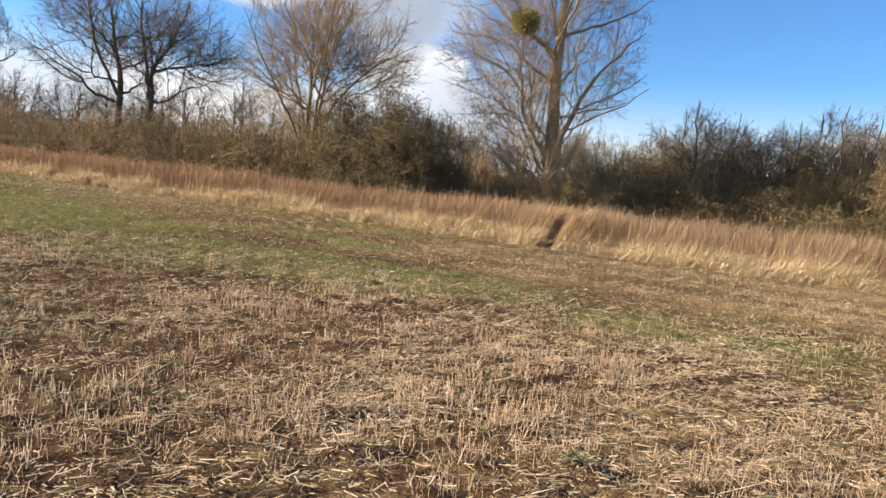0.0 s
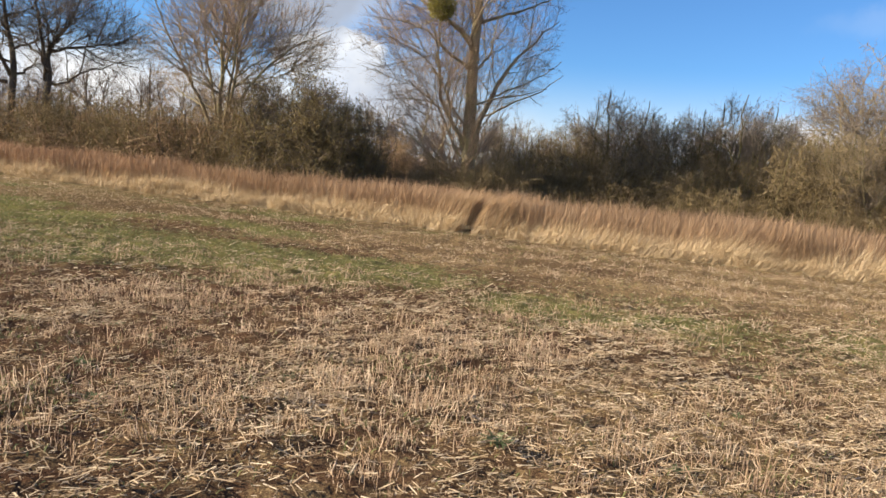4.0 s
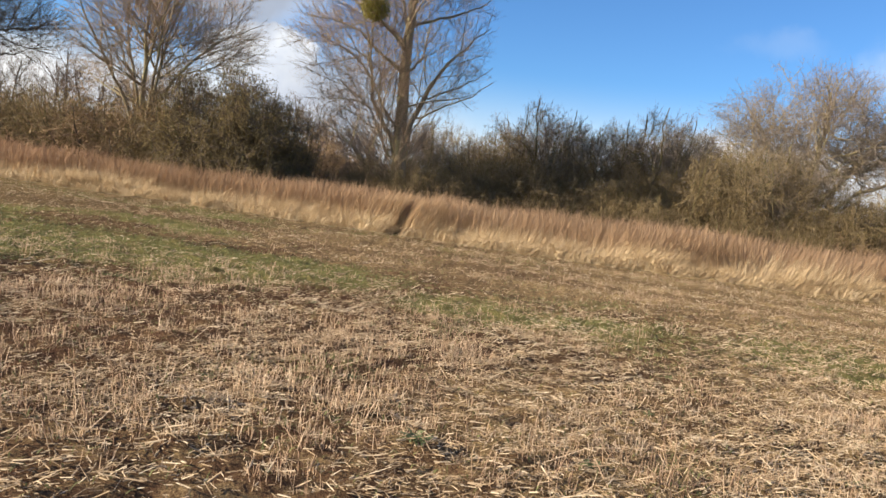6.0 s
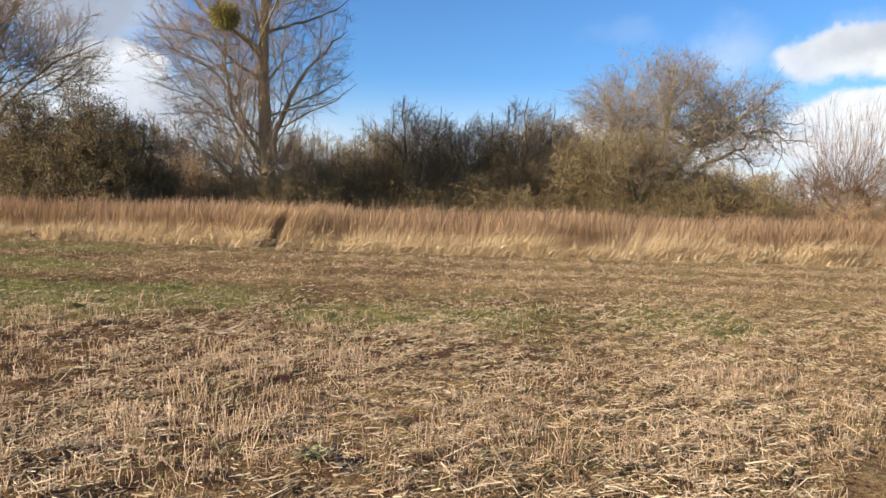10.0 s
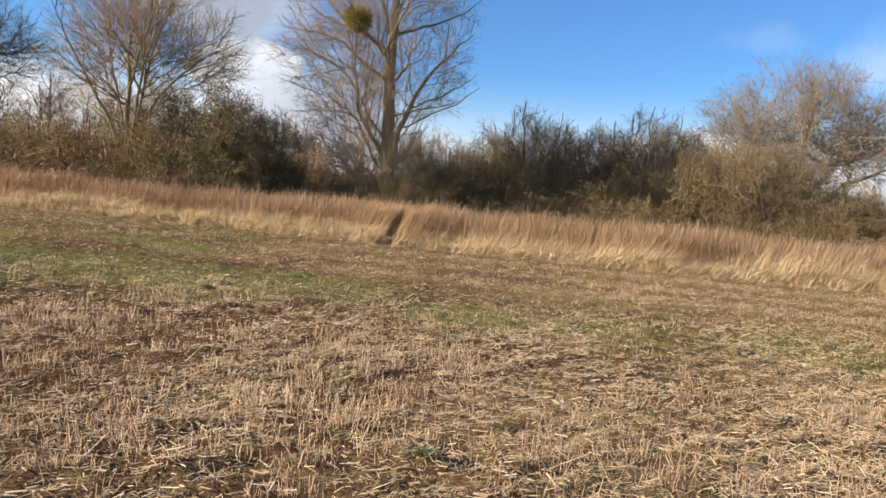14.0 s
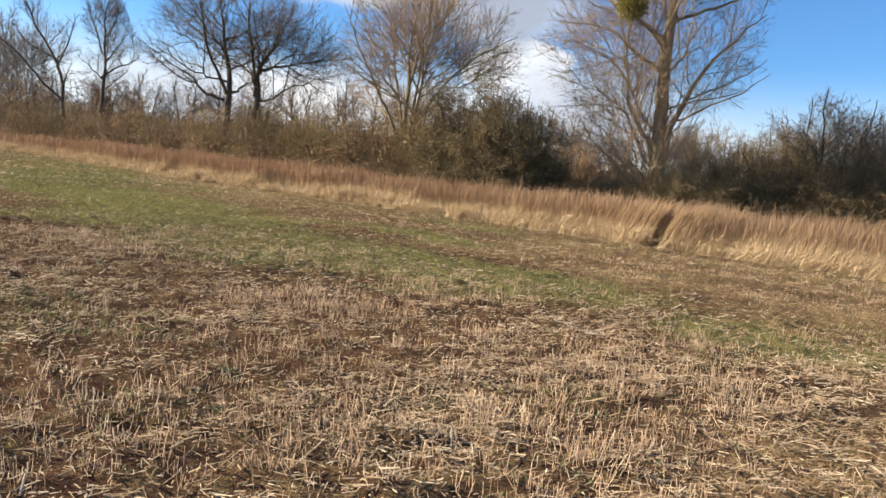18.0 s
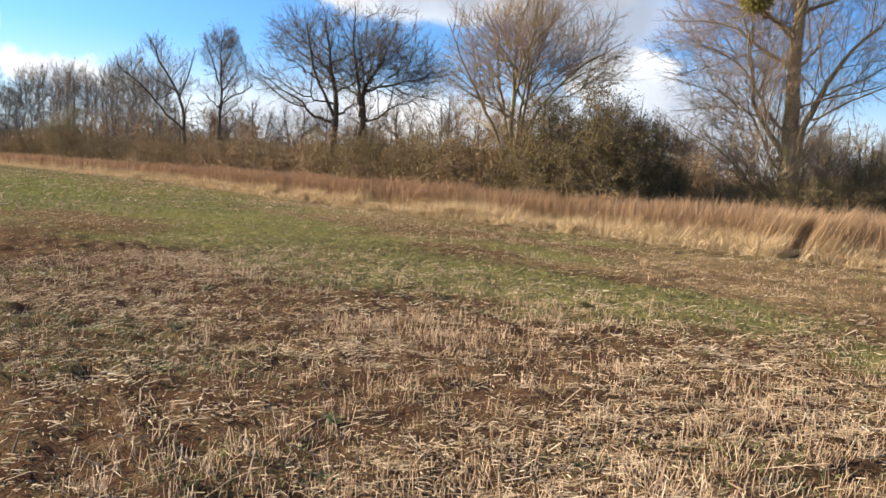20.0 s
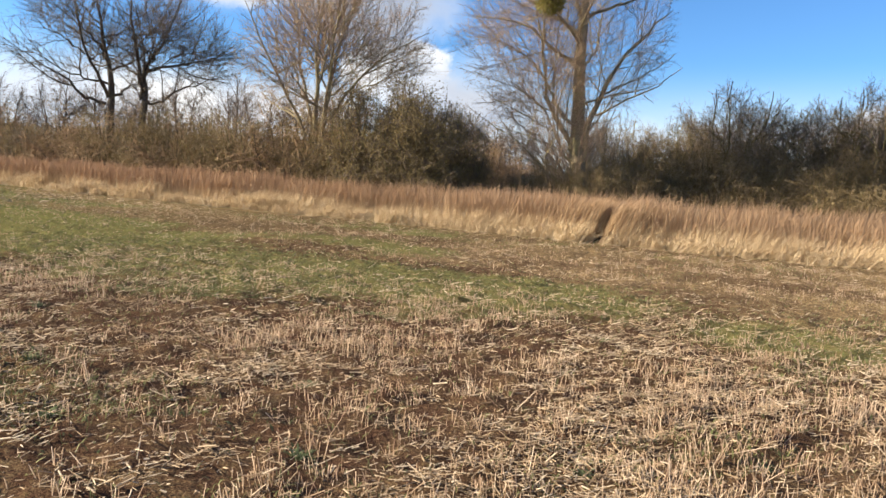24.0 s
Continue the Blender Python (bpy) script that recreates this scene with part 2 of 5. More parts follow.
M = {
    "ground": material("field_soil", ground_build, 1.0, spec=0.0),
    "straw": island_mat("straw", (0.115, 0.074, 0.047), (0.40, 0.300, 0.188), (0.74, 0.625, 0.455), 0.75, 0.0, 0.9, 0.15),
    "stalk": island_mat("stalk", (0.19, 0.118, 0.080), (0.39, 0.280, 0.185), (0.68, 0.56, 0.41), 0.75, 0.0, 0.6, 0.15),
    "sprout": island_mat("sprout", (0.085, 0.094, 0.034), (0.145, 0.152, 0.056), (0.245, 0.238, 0.10), 0.7, 0.25, 0.5),
    "weed": island_mat("weed_leaf", (0.10, 0.125, 0.06), (0.145, 0.17, 0.085), (0.20, 0.225, 0.12), 0.8, 0.25, 3.0, 0.1),
    "stem": island_mat("dry_stem", (0.33, 0.225, 0.132), (0.45, 0.322, 0.194), (0.56, 0.422, 0.262), 0.8, 0.4, 0.35),
    "plume": island_mat("seed_plume", (0.29, 0.192, 0.119), (0.375, 0.258, 0.162), (0.46, 0.332, 0.218), 0.9, 0.45, 0.35, russet=0.5),
    "pale": island_mat("bleached_blade", (0.39, 0.284, 0.165), (0.565, 0.44, 0.275), (0.74, 0.61, 0.415), 0.75, 0.25, 0.7),
    "bark_tan": bark_mat("tan_bark", (0.135, 0.106, 0.068), (0.34, 0.275, 0.180), (0.28, 0.245, 0.115), 0.7),
    "bark_olive": bark_mat("olive_bark", (0.062, 0.048, 0.028), (0.165, 0.132, 0.076), (0.155, 0.14, 0.055), 0.8),
    "bark_dark": bark_mat("dark_bark", (0.050, 0.040, 0.031), (0.13, 0.102, 0.076), (0.125, 0.112, 0.06), 0.3),
    "bark_pale": bark_mat("pale_bark", (0.15, 0.13, 0.11), (0.36, 0.33, 0.29), (0.20, 0.18, 0.13), 0.2),
    "twig_tan": island_mat("tan_twig", (0.19, 0.14, 0.098), (0.3, 0.222, 0.155), (0.42, 0.32, 0.228), 0.85, 0, 0.4),
    "twig_olive": island_mat("olive_twig", (0.135, 0.102, 0.058), (0.24, 0.184, 0.107), (0.37, 0.295, 0.178), 0.85, 0, 0.4, each=0.33),
    "twig_dark": island_mat("dark_twig", (0.088, 0.067, 0.049), (0.15, 0.116, 0.085), (0.24, 0.188, 0.139), 0.85, 0, 0.4),
    "twig_oak": island_mat("oak_twig", (0.122, 0.097, 0.075), (0.208, 0.170, 0.134), (0.32, 0.27, 0.218), 0.85, 0, 0.3, each=0.18),
    "twig_grey": island_mat("grey_twig", (0.12, 0.092, 0.075), (0.19, 0.15, 0.122), (0.28, 0.225, 0.185), 0.9, 0, 0.1, each=0.21),
    "twig_red": island_mat("russet_twig", (0.19, 0.125, 0.072), (0.29, 0.196, 0.116), (0.40, 0.285, 0.178), 0.85, 0, 0.4, each=0.30),
    "twig_russet": island_mat("pollard_twig", (0.095, 0.055, 0.034), (0.155, 0.092, 0.056), (0.23, 0.145, 0.09), 0.85, 0, 0.4),
    "leaf_olive": island_mat("olive_leaf", (0.115, 0.086, 0.040), (0.205, 0.156, 0.073), (0.33, 0.258, 0.128), 0.85, 0.3, 0.5, 0.1, each=0.45),
    "leaf_dark": island_mat("evergreen_leaf", (0.150, 0.118, 0.055), (0.230, 0.180, 0.085), (0.315, 0.252, 0.125), 0.8, 0.25, 0.7, 0.12, each=0.27),
    "leaf_brown": island_mat("dead_leaf", (0.17, 0.118, 0.062), (0.29, 0.205, 0.108), (0.42, 0.31, 0.18), 0.8, 0.25, 0.5, 0.15, each=0.30),
    "mistletoe": island_mat("mistletoe_leaf", (0.12, 0.112, 0.024), (0.20, 0.178, 0.040), (0.31, 0.268, 0.078), 0.6, 0.3, 2.0),
}

# ---------------------------------------------------------------- mesh tools


def mesh_from(name, verts, faces, mat):
    """A mesh from arrays: verts (n, 3), faces (m, 3 or 4)."""
    me = bpy.data.meshes.new(name)
    verts, faces = np.asarray(verts, np.float32), np.asarray(faces, np.int32)
    k = faces.shape[1]
    me.vertices.add(len(verts))
    me.vertices.foreach_set("co", verts.ravel())
    me.loops.add(faces.size)
    me.loops.foreach_set("vertex_index", faces.ravel())
    me.polygons.add(len(faces))
    me.polygons.foreach_set("loop_start", np.arange(0, faces.size, k, dtype=np.int32))
    me.polygons.foreach_set("loop_total", np.full(len(faces), k, np.int32))
    me.update(calc_edges=True)
    me.materials.append(mat)
    return me


def part(name, me, parent, label=""):
    ob = new(name, me)
    ob.parent = parent
    return tagged(ob, label)


def frames_of(d):
    """Two unit vectors across each direction."""
    d = d / np.maximum(np.linalg.norm(d, axis=1, keepdims=True), 1e-9)
    ref = np.where(np.abs(d[:, 2:]) > 0.9, [[1.0, 0, 0]], [[0, 0, 1.0]])
    u = np.cross(d, ref)
    u /= np.linalg.norm(u, axis=1, keepdims=True)
    return u, np.cross(d, u)


def prisms(p0, p1, r0, r1, sides=3):
    """Tapered tubes, one a row, with no caps: verts and quads."""
    p0, p1 = np.asarray(p0, float), np.asarray(p1, float)
    n = len(p0)
    u, v = frames_of(p1 - p0)
    ang = np.arange(sides) * 2 * np.pi / sides
    ring = np.cos(ang)[None, :, None] * u[:, None] + np.sin(ang)[None, :, None] * v[:, None]
    r0, r1 = np.broadcast_to(r0, n)[:, None, None], np.broadcast_to(r1, n)[:, None, None]
    verts = np.concatenate([p0[:, None] + ring * r0, p1[:, None] + ring * r1], 1).reshape(-1, 3)
    i = np.arange(sides)
    quad = np.stack([i, (i + 1) % sides, sides + (i + 1) % sides, sides + i], 1)
    faces = (np.arange(n)[:, None, None] * 2 * sides + quad[None]).reshape(-1, 4)
    return verts, faces


def ribbons(p0, p1, p2, w0, w1, w2, side):
    """Bent blades of two quads each."""
    n = len(p0)
    s = side / np.maximum(np.linalg.norm(side, axis=1, keepdims=True), 1e-9)
    ws = [np.broadcast_to(w, n)[:, None] for w in (w0, w1, w2)]
    verts = np.stack([q for p, w in zip((p0, p1, p2), ws) for q in (p - s * w, p + s * w)], 1).reshape(-1, 3)
    quad = np.array([[0, 1, 3, 2], [2, 3, 5, 4]])
    faces = (np.arange(n)[:, None, None] * 6 + quad[None]).reshape(-1, 4)
    return verts, faces


def tube(path, radii, sides=8):
    """One continuous tube along a path, closed at the tip."""
    path, radii = np.asarray(path, float), np.asarray(radii, float)
    d = np.gradient(path, axis=0)
    u, v = frames_of(d)
    for i in range(1, len(u)):                        # keep the rings from twisting
        w = u[i - 1] - d[i] * (u[i - 1] @ d[i]) / (d[i] @ d[i] + 1e-9)
        if np.linalg.norm(w) > 1e-6:
            u[i] = w / np.linalg.norm(w)
            v[i] = np.cross(d[i] / np.linalg.norm(d[i]), u[i])
    ang = np.arange(sides) * 2 * np.pi / sides
    ring = path[:, None] + (np.cos(ang)[None, :, None] * u[:, None] + np.sin(ang)[None, :, None] * v[:, None]) * radii[:, None, None]
    verts = ring.reshape(-1, 3)
    i = np.arange(sides)
    quads = [np.stack([k * sides + i, k * sides + (i + 1) % sides, (k + 1) * sides + (i + 1) % sides, (k + 1) * sides + i], 1) for k in range(len(path) - 1)]
    return verts, np.concatenate(quads)


def merged(pieces):
    verts, faces, at = [], [], 0
    for v, f in pieces:
        verts.append(v)
        faces.append(f + at)
        at += len(v)
    return np.concatenate(verts), np.concatenate(faces)


def waves(seed, count, lo, hi):
    rng = np.random.default_rng(seed)
    k, a, ph = np.exp(rng.uniform(np.log(lo), np.log(hi), count)), rng.uniform(0, 2 * np.pi, count), rng.uniform(0, 2 * np.pi, count)
    def f(x, y):
        return sum(np.sin(k[i] * (np.cos(a[i]) * x + np.sin(a[i]) * y) + ph[i]) for i in range(count)) / count ** 0.5
    return f


lumps, clods, patchy, patchy2 = waves(1, 9, 0.5, 2.0), waves(2, 18, 8.0, 34.0), waves(3, 9, 0.9, 3.0), waves(4, 9, 2.0, 6.0)


def ground_z(x, y):
    near = np.clip(1.4 - np.hypot(x, y - 8) / 40, 0, 1)
    return near * (0.02 * lumps(x, y) + 0.027 * clods(x, y))


def edge_y(x):
    """The front of the tall grass."""
    return np.interp(x, [-140, -67, -40, -30, -21, -13, -5, 0, 11, 60], [30, 26.6, 25.3, 22.8, 21.0, 20.3, 19.5, 18.9, 18.8, 18.4])


def green_amount(x, y):
    """How far young green covers the stubble."""
    mid = np.interp(x, [-60, -30, -20, -9, -3, 1.5, 5, 12], [14, 13.5, 12.0, 10.2, 9.8, 8.6, 9.2, 9.6])
    half = np.interp(x, [-60, -30, -18, -9, 0, 5, 12], [8.0, 6.0, 3.6, 2.3, 1.7, 1.3, 1.1])
    band = np.exp(-((y - mid) / half) ** 2)
    fade = np.interp(x, [-60, -12, 3, 6, 10], [1.0, 0.95, 0.95, 0.75, 0.4])
    strip = 0.45 * np.exp(-((y - edge_y(x) + 2.6) / 1.0) ** 2) * np.interp(x, [-60, -30, -16], [1, 0.6, 0])
    left = 0.46 * np.clip((-1.8 - x) / 5, 0, 1) * (y > 1) * (0.8 + 0.6 * patchy(x * 0.5 + 7, y * 1.2)) + 0.20 * (y > 10.5) * np.interp(x, [-14, -8, 14], [0, 1, 1]) * (0.7 + 0.5 * patchy(x * 0.4, y * 1.5))
    return np.clip(band * fade + strip + left + 0.22 * patchy(x, y) + 0.16 * patchy2(x, y) - 0.12, 0, 1) * (y < edge_y(x) + 1)


# ---------------------------------------------------------------- the ground


def spread(lo, hi, step, reach, growth=1.22):
    """Coordinates with a fine step between lo and hi, then growing out to reach."""
    mid = list(np.arange(lo, hi + 1e-6, step))
    out, s, a = [], step, hi
    while a < reach:
        s *= growth
        a += s
        out.append(a)
    left, s, a = [], step, lo
    while a > -reach:
        s *= growth
        a -= s
        left.append(a)
    return np.array(left[::-1] + mid + out)


def rows_of(x, y):
    """Drill rows across the farther stubble."""
    far = np.clip((y - 10.5) / 1.5, 0, 1)
    return 1 - far * (0.5 - 0.5 * np.cos(2 * np.pi * (y + 0.04 * x + 0.06 * patchy(x * 0.5, y)) / 2.1)) * 0.85 * np.interp(x, [-9, -2], [0.15, 1.0])


def build_ground():
    xs, ys = spread(-13.0, 9.0, 0.075, 2600, 1.08), spread(1.0, 11.0, 0.075, 2600, 1.05)
    gx, gy = np.meshgrid(xs, ys)
    verts = np.stack([gx, gy, ground_z(gx, gy)], -1).reshape(-1, 3)
    w, h = len(xs), len(ys)
    i = (np.arange(h - 1)[:, None] * w + np.arange(w - 1)[None]).ravel()
    me = mesh_from("ground", verts, np.stack([i, i + 1, i + w + 1, i + w], 1), M["ground"])
    for name, values in (("green", green_amount(gx, gy)), ("chaff", np.clip(0.16 + 0.07 * gx + 0.2 * patchy(gx + 4, gy) + 0.6 * np.clip((gy - 10) / 2, 0, 1), 0, 0.9) * np.maximum(np.interp(gx, [-60, -4, 0], [0.2, 0.4, 1.0]), np.clip((gy - 10) / 2, 0, 0.9))), ("row", np.where((gx > -12) & (gx < 24) & (gy < edge_y(gx)), 1 - rows_of(gx, gy), 0)), ("far", np.clip((np.hypot(gx, gy) - 14) / 14, 0, 1))):
        layer = me.attributes.new(name, "FLOAT", "POINT")
        layer.data.foreach_set("value", values.astype(np.float32).ravel())
    me.polygons.foreach_set("use_smooth", np.ones(len(me.polygons), bool))
    tagged(new("ground", me), "harvested field of brown soil with green regrowth", "field", kind="structure")


build_ground()


# ---------------------------------------------------------------- stubble, straw and green on the field
def scatter(rng, n, x0, x1, y0, y1, keep):
    """About n places in a rectangle, thinned by keep(x, y) between 0 and 1."""
    x, y = rng.uniform(x0, x1, n), rng.uniform(y0, y1, n)
    k = (rng.uniform(0, 1, n) < keep(x, y)) & (y < edge_y(x) + 0.2)
    return x[k], y[k]


def in_sight(x, y):
    """The stretch of field that the walk looks over."""
    a = np.degrees(np.arctan2(x + 1.0, y))
    return ((a > -92) & (a < 42) & (np.hypot(x + 0.8, y - 0.6) > 1.9)).astype(float)


def apart(box, x, y):
    """Thins the outer scatters where the finest one lies."""
    if box[0] in (-11, -7):
        return 1.0
    return np.where((x > -11) & (x < 7) & (y < 9.5), 0.0, 1.0)


def stub_density(x, y):
    """Where the cut stalks stand thick."""
    d = 0.28 + 0.30 * patchy(x, y) + 0.24 * patchy2(x, y)
    for cx, cy, rx, ry, a in ((-4.6, 6.2, 1.5, 0.6, 0.9), (-0.6, 6.2, 0.9, 0.35, 0.8), (2.6, 6.0, 0.8, 0.4, 0.7), (5.0, 13.0, 7.0, 1.3, 0.9),
                              (-9.5, 6.6, 2.2, 0.5, 0.5), (-1.8, 4.3, 1.0, 0.4, 0.4), (-5.5, 14.5, 5, 1.0, 0.4), (6.0, 16.0, 10.0, 1.8, 0.7)):
        d = d + a * np.exp(-((x - cx) / rx) ** 2 - ((y - cy) / ry) ** 2)
    return np.clip(d, 0.04, 1) * (1 - 0.75 * green_amount(x, y)) * rows_of(x, y) * (1 - 0.5 * np.clip((-3.5 - x) / 3, 0, 1) * (y < 6.5))


def build_litter():
    rng = np.random.default_rng(11)
    pieces = []
    for n, box, thick, lo, hi in ((42000, (-7, 4.5, 1.5, 6.5), (0.0014, 0.0034), 0.015, 0.085), (58000, (-11, 7, 1.5, 9.5), (0.0012, 0.0030), 0.008, 0.05), (80000, (-11, 7, 1.5, 10), (0.0015, 0.0040), 0.025, 0.125), (120000, (-26, 14, 2, 20), (0.0018, 0.0040), 0.03, 0.12),
                                  (22000, (-60, -20, 2, 26), (0.006, 0.012), 0.08, 0.26)):
        x, y = scatter(rng, n, *box, lambda x, y: in_sight(x, y) * apart(box, x, y) * np.where((y > 11) & (x > -4), 0.85, 1.0) * rows_of(x, y) * np.clip(0.62 + 0.22 * np.clip((x + 1) / 4, 0, 1) - 0.24 * np.clip((-0.8 - x) / 3, 0, 1) + 0.34 * patchy2(x + 3, y) + 0.2 * patchy(x, y + 9) - 0.42 * green_amount(x, y), 0.20, 1))
        m = len(x)
        a = rng.normal(0.0, 0.75, m) + np.where(rng.random(m) < 0.4, rng.uniform(0, np.pi, m), 0.15)
        length = lo + (hi - lo) * rng.random(m) ** 1.7
        tilt = np.abs(rng.normal(0, 0.24, m))
        d = np.stack([np.cos(a) * np.cos(tilt), np.sin(a) * np.cos(tilt), np.sin(tilt)], 1)
        p0 = np.stack([x, y, ground_z(x, y) + rng.uniform(0.002, 0.045, m) ** 1.0], 1)
        r = rng.uniform(*thick, m) * np.where(rng.random(m) < 0.12, 1.8, 1.0)
        pieces.append(prisms(p0 - d * length[:, None] / 2 * [1, 1, 0], p0 + d * length[:, None] / 2 * [1, 1, 2], r, r * 0.8))
    me = mesh_from("straw_litter", *merged(pieces), M["straw"])
    tagged(new("straw_litter", me), "chopped pale straw lying over the brown soil", "straw", kind="stuff")


def build_stubble():
    """Cut stalks in tufts along the drill rows."""
    rng = np.random.default_rng(12)
    pieces = []
    for n, box, thick, row, per in ((16000, (-11, 7, 1.5, 10), (0.0013, 0.0030), 0.25, 10), (34000, (-26, 14, 2, 19.5), (0.0018, 0.0034), 0.5, 5), (9000, (-60, -18, 3, 26), (0.006, 0.010), 0.5, 3)):
        x, y = scatter(rng, n, *box, lambda x, y: in_sight(x, y) * apart(box, x, y) * stub_density(x, y))
        along = y + 0.05 * x
        y = y + (np.round(along / row) * row - along) * rng.uniform(0.5 if row < 0.3 else 0.85, 1.0, len(x)) + rng.normal(0, 0.03, len(x))
        tall = rng.uniform(0.045, 0.155, len(x)) * (1.0 if row < 0.3 else 0.75) * (0.8 + 0.4 * np.clip(stub_density(x, y), 0, 1))
        lean_x, lean_y = rng.normal(0, 0.12, len(x)), rng.normal(0, 0.12, len(x))
        some = rng.integers(max(1, per // 3), per + 4, len(x))
        i = np.repeat(np.arange(len(x)), some)
        m = len(i)
        ox, oy = rng.normal(0, 0.065, m), rng.normal(0, 0.04, m)
        bent = np.where(rng.random(m) < 0.12, 0.9, 0.17)
        d = np.stack([lean_x[i] + ox + rng.normal(0, 1, m) * bent, lean_y[i] + oy + rng.normal(0, 1, m) * bent, np.ones(m)], 1)
        p0 = np.stack([x[i] + ox, y[i] + oy, ground_z(x[i] + ox, y[i] + oy) - 0.012], 1)
        r = rng.uniform(*thick, m)
        pieces.append(prisms(p0, p0 + d * (tall[i] * rng.uniform(0.3, 1.15, m))[:, None], r, r * 0.95))
    me = mesh_from("stubble", *merged(pieces), M["stalk"])
    tagged(new("stubble", me), "short cut cereal stalks standing in the field", "stubble", kind="stuff")


def build_sprouts():
    rng = np.random.default_rng(13)
    pieces = []
    for n, box, size, wide in ((60000, (-8, 4, 1.8, 7.5), 0.06, 0.0035), (70000, (-12, 8, 2.5, 12), 0.036, 0.006), (80000, (-26, 13, 4, 19), 0.045, 0.009), (36000, (-62, -18, 3, 26), 0.07, 0.018), (16000, (-140, -58, 4, 30), 0.12, 0.04)):
        x, y = scatter(rng, n, *box, lambda x, y: in_sight(x, y) * np.clip(green_amount(x, y) * 1.25 - 0.10 + 0.16 * patchy2(x, y + 5), 0.06, 1))
        m = len(x)
        a, length = rng.uniform(0, 2 * np.pi, m), size * rng.uniform(0.5, 1.3, m)
        out = np.stack([np.cos(a), np.sin(a), np.zeros(m)], 1)
        p0 = np.stack([x, y, ground_z(x, y)], 1)
        p1 = p0 + out * length[:, None] * 0.35 + [0, 0, 1] * (length * rng.uniform(0.25, 0.7, m))[:, None]
        p2 = p1 + out * length[:, None] * 0.65 + [0, 0, 1] * (length * rng.uniform(-0.15, 0.35, m))[:, None]
        w = wide * rng.uniform(0.5, 1.2, m)
        pieces.append(ribbons(p0, p1, p2, w * 0.6, w, w * 0.15, np.stack([-out[:, 1], out[:, 0], out[:, 2]], 1)))
    me = mesh_from("green_shoots", *merged(pieces), M["sprout"])
    tagged(new("green_shoots", me), "low green regrowth in bands across the stubble", "grass", kind="stuff")


build_litter()
build_stubble()
build_sprouts()


# ---------------------------------------------------------------- tall grass along the field edge
GAP_X, GAP_HALF = -4.42, 0.12           # the trodden slot through the grass


def gap_clear(x, y):
    off = y - edge_y(x)
    mid = GAP_X + 0.01 * off + 0.05 * np.sin(2.3 * off)
    return (np.abs(x - mid) > GAP_HALF * (1.15 - 0.2 * off)) | (off > 2.4)


def build_tall_grass():
    rng = np.random.default_rng(21)
    stems, plumes = [], []
    for n, x0, x1, deep, wide in ((74000, -16, 27, 4.4, 0.0036), (34000, -40, -16, 4.2, 0.006), (28000, -116, -40, 5.0, 0.014)):
        x, off = rng.uniform(x0, x1, n), rng.uniform(0.12, 1, n) ** 1.25 * deep
        y = edge_y(x) + off
        k = gap_clear(x, y) & (rng.random(n) < 0.72 + 0.3 * patchy(x, y))
        x, y, off = x[k], y[k], off[k]
        m = len(x)
        h = (0.95 + 0.07 * patchy(x * 0.8, y) + rng.normal(0, 0.13, m)) * np.clip(0.72 + 0.5 * off, 0.6, 1)
        lean = 0.09 + 0.07 * patchy2(x * 0.5, y * 0.5) + rng.normal(0, 0.13, m)
        lean += 0.30 * np.exp(-((x - GAP_X) / 0.8) ** 2) * (off < 2.6)
        p0 = np.stack([x, y, np.zeros(m)], 1)
        d = np.stack([lean, rng.normal(-0.05, 0.09, m), np.ones(m)], 1)
        p1 = p0 + d * (h * 0.55)[:, None]
        p2 = p1 + (d + np.stack([lean * 0.7, rng.normal(0, 0.06, m), np.zeros(m)], 1)) * (h * 0.45)[:, None]
        a = rng.uniform(-0.9, 0.9, m)
        side = np.stack([np.cos(a), np.sin(a), np.zeros(m)], 1)
        w = wide * rng.uniform(0.6, 1.2, m)
        stems.append(ribbons(p0, p1, p2, w, w * 0.8, w * 0.3, side))
        # seed plume on the upper third
        q0, tip = p1 + (p2 - p1) * 0.10, p2 + (p2 - p1) * 0.15
        q1 = (q0 + tip) / 2
        pw = wide * rng.uniform(1.0, 2.2, m)
        plumes.append(ribbons(q0, q1, tip, pw * 0.4, pw, pw * 0.25, side))
    # thick stands on both sides of the trodden slot
    n = 5200
    off = rng.uniform(0.1, 2.7, n)
    left = rng.random(n) < 0.6
    base_x = GAP_X + 0.01 * off
    x = base_x + np.where(left, -GAP_HALF - np.abs(rng.normal(0, 0.55, n)), GAP_HALF + np.abs(rng.normal(0, 0.45, n)))
    y = edge_y(x) + off
    h = 0.98 + rng.normal(0, 0.10, n)
    lean = np.where(left, 0.29, 0.36) + rng.normal(0, 0.06, n)
    p0 = np.stack([x, y, np.zeros(n)], 1)
    p1 = p0 + np.stack([lean * h * 0.55, rng.normal(0, 0.04, n), h * 0.55], 1)
    p2 = p1 + np.stack([lean * h * 0.6, rng.normal(0, 0.04, n), h * 0.45], 1)
    a = rng.uniform(-1.5, 1.5, n)
    side = np.stack([np.cos(a), np.sin(a), np.zeros(n)], 1)
    stems.append(ribbons(p0, p1, p2, 0.0045, 0.004, 0.002, side))
    top = tagged(new("tall_grass", mesh_from("tall_grass", *merged(stems), M["stem"])), "dry russet grass standing waist-high along the field edge", "grass", kind="stuff")
    tagged(part("seed_heads", mesh_from("seed_heads", *merged(plumes), M["plume"]), top, "reddish-brown seed plumes"), kind="stuff")


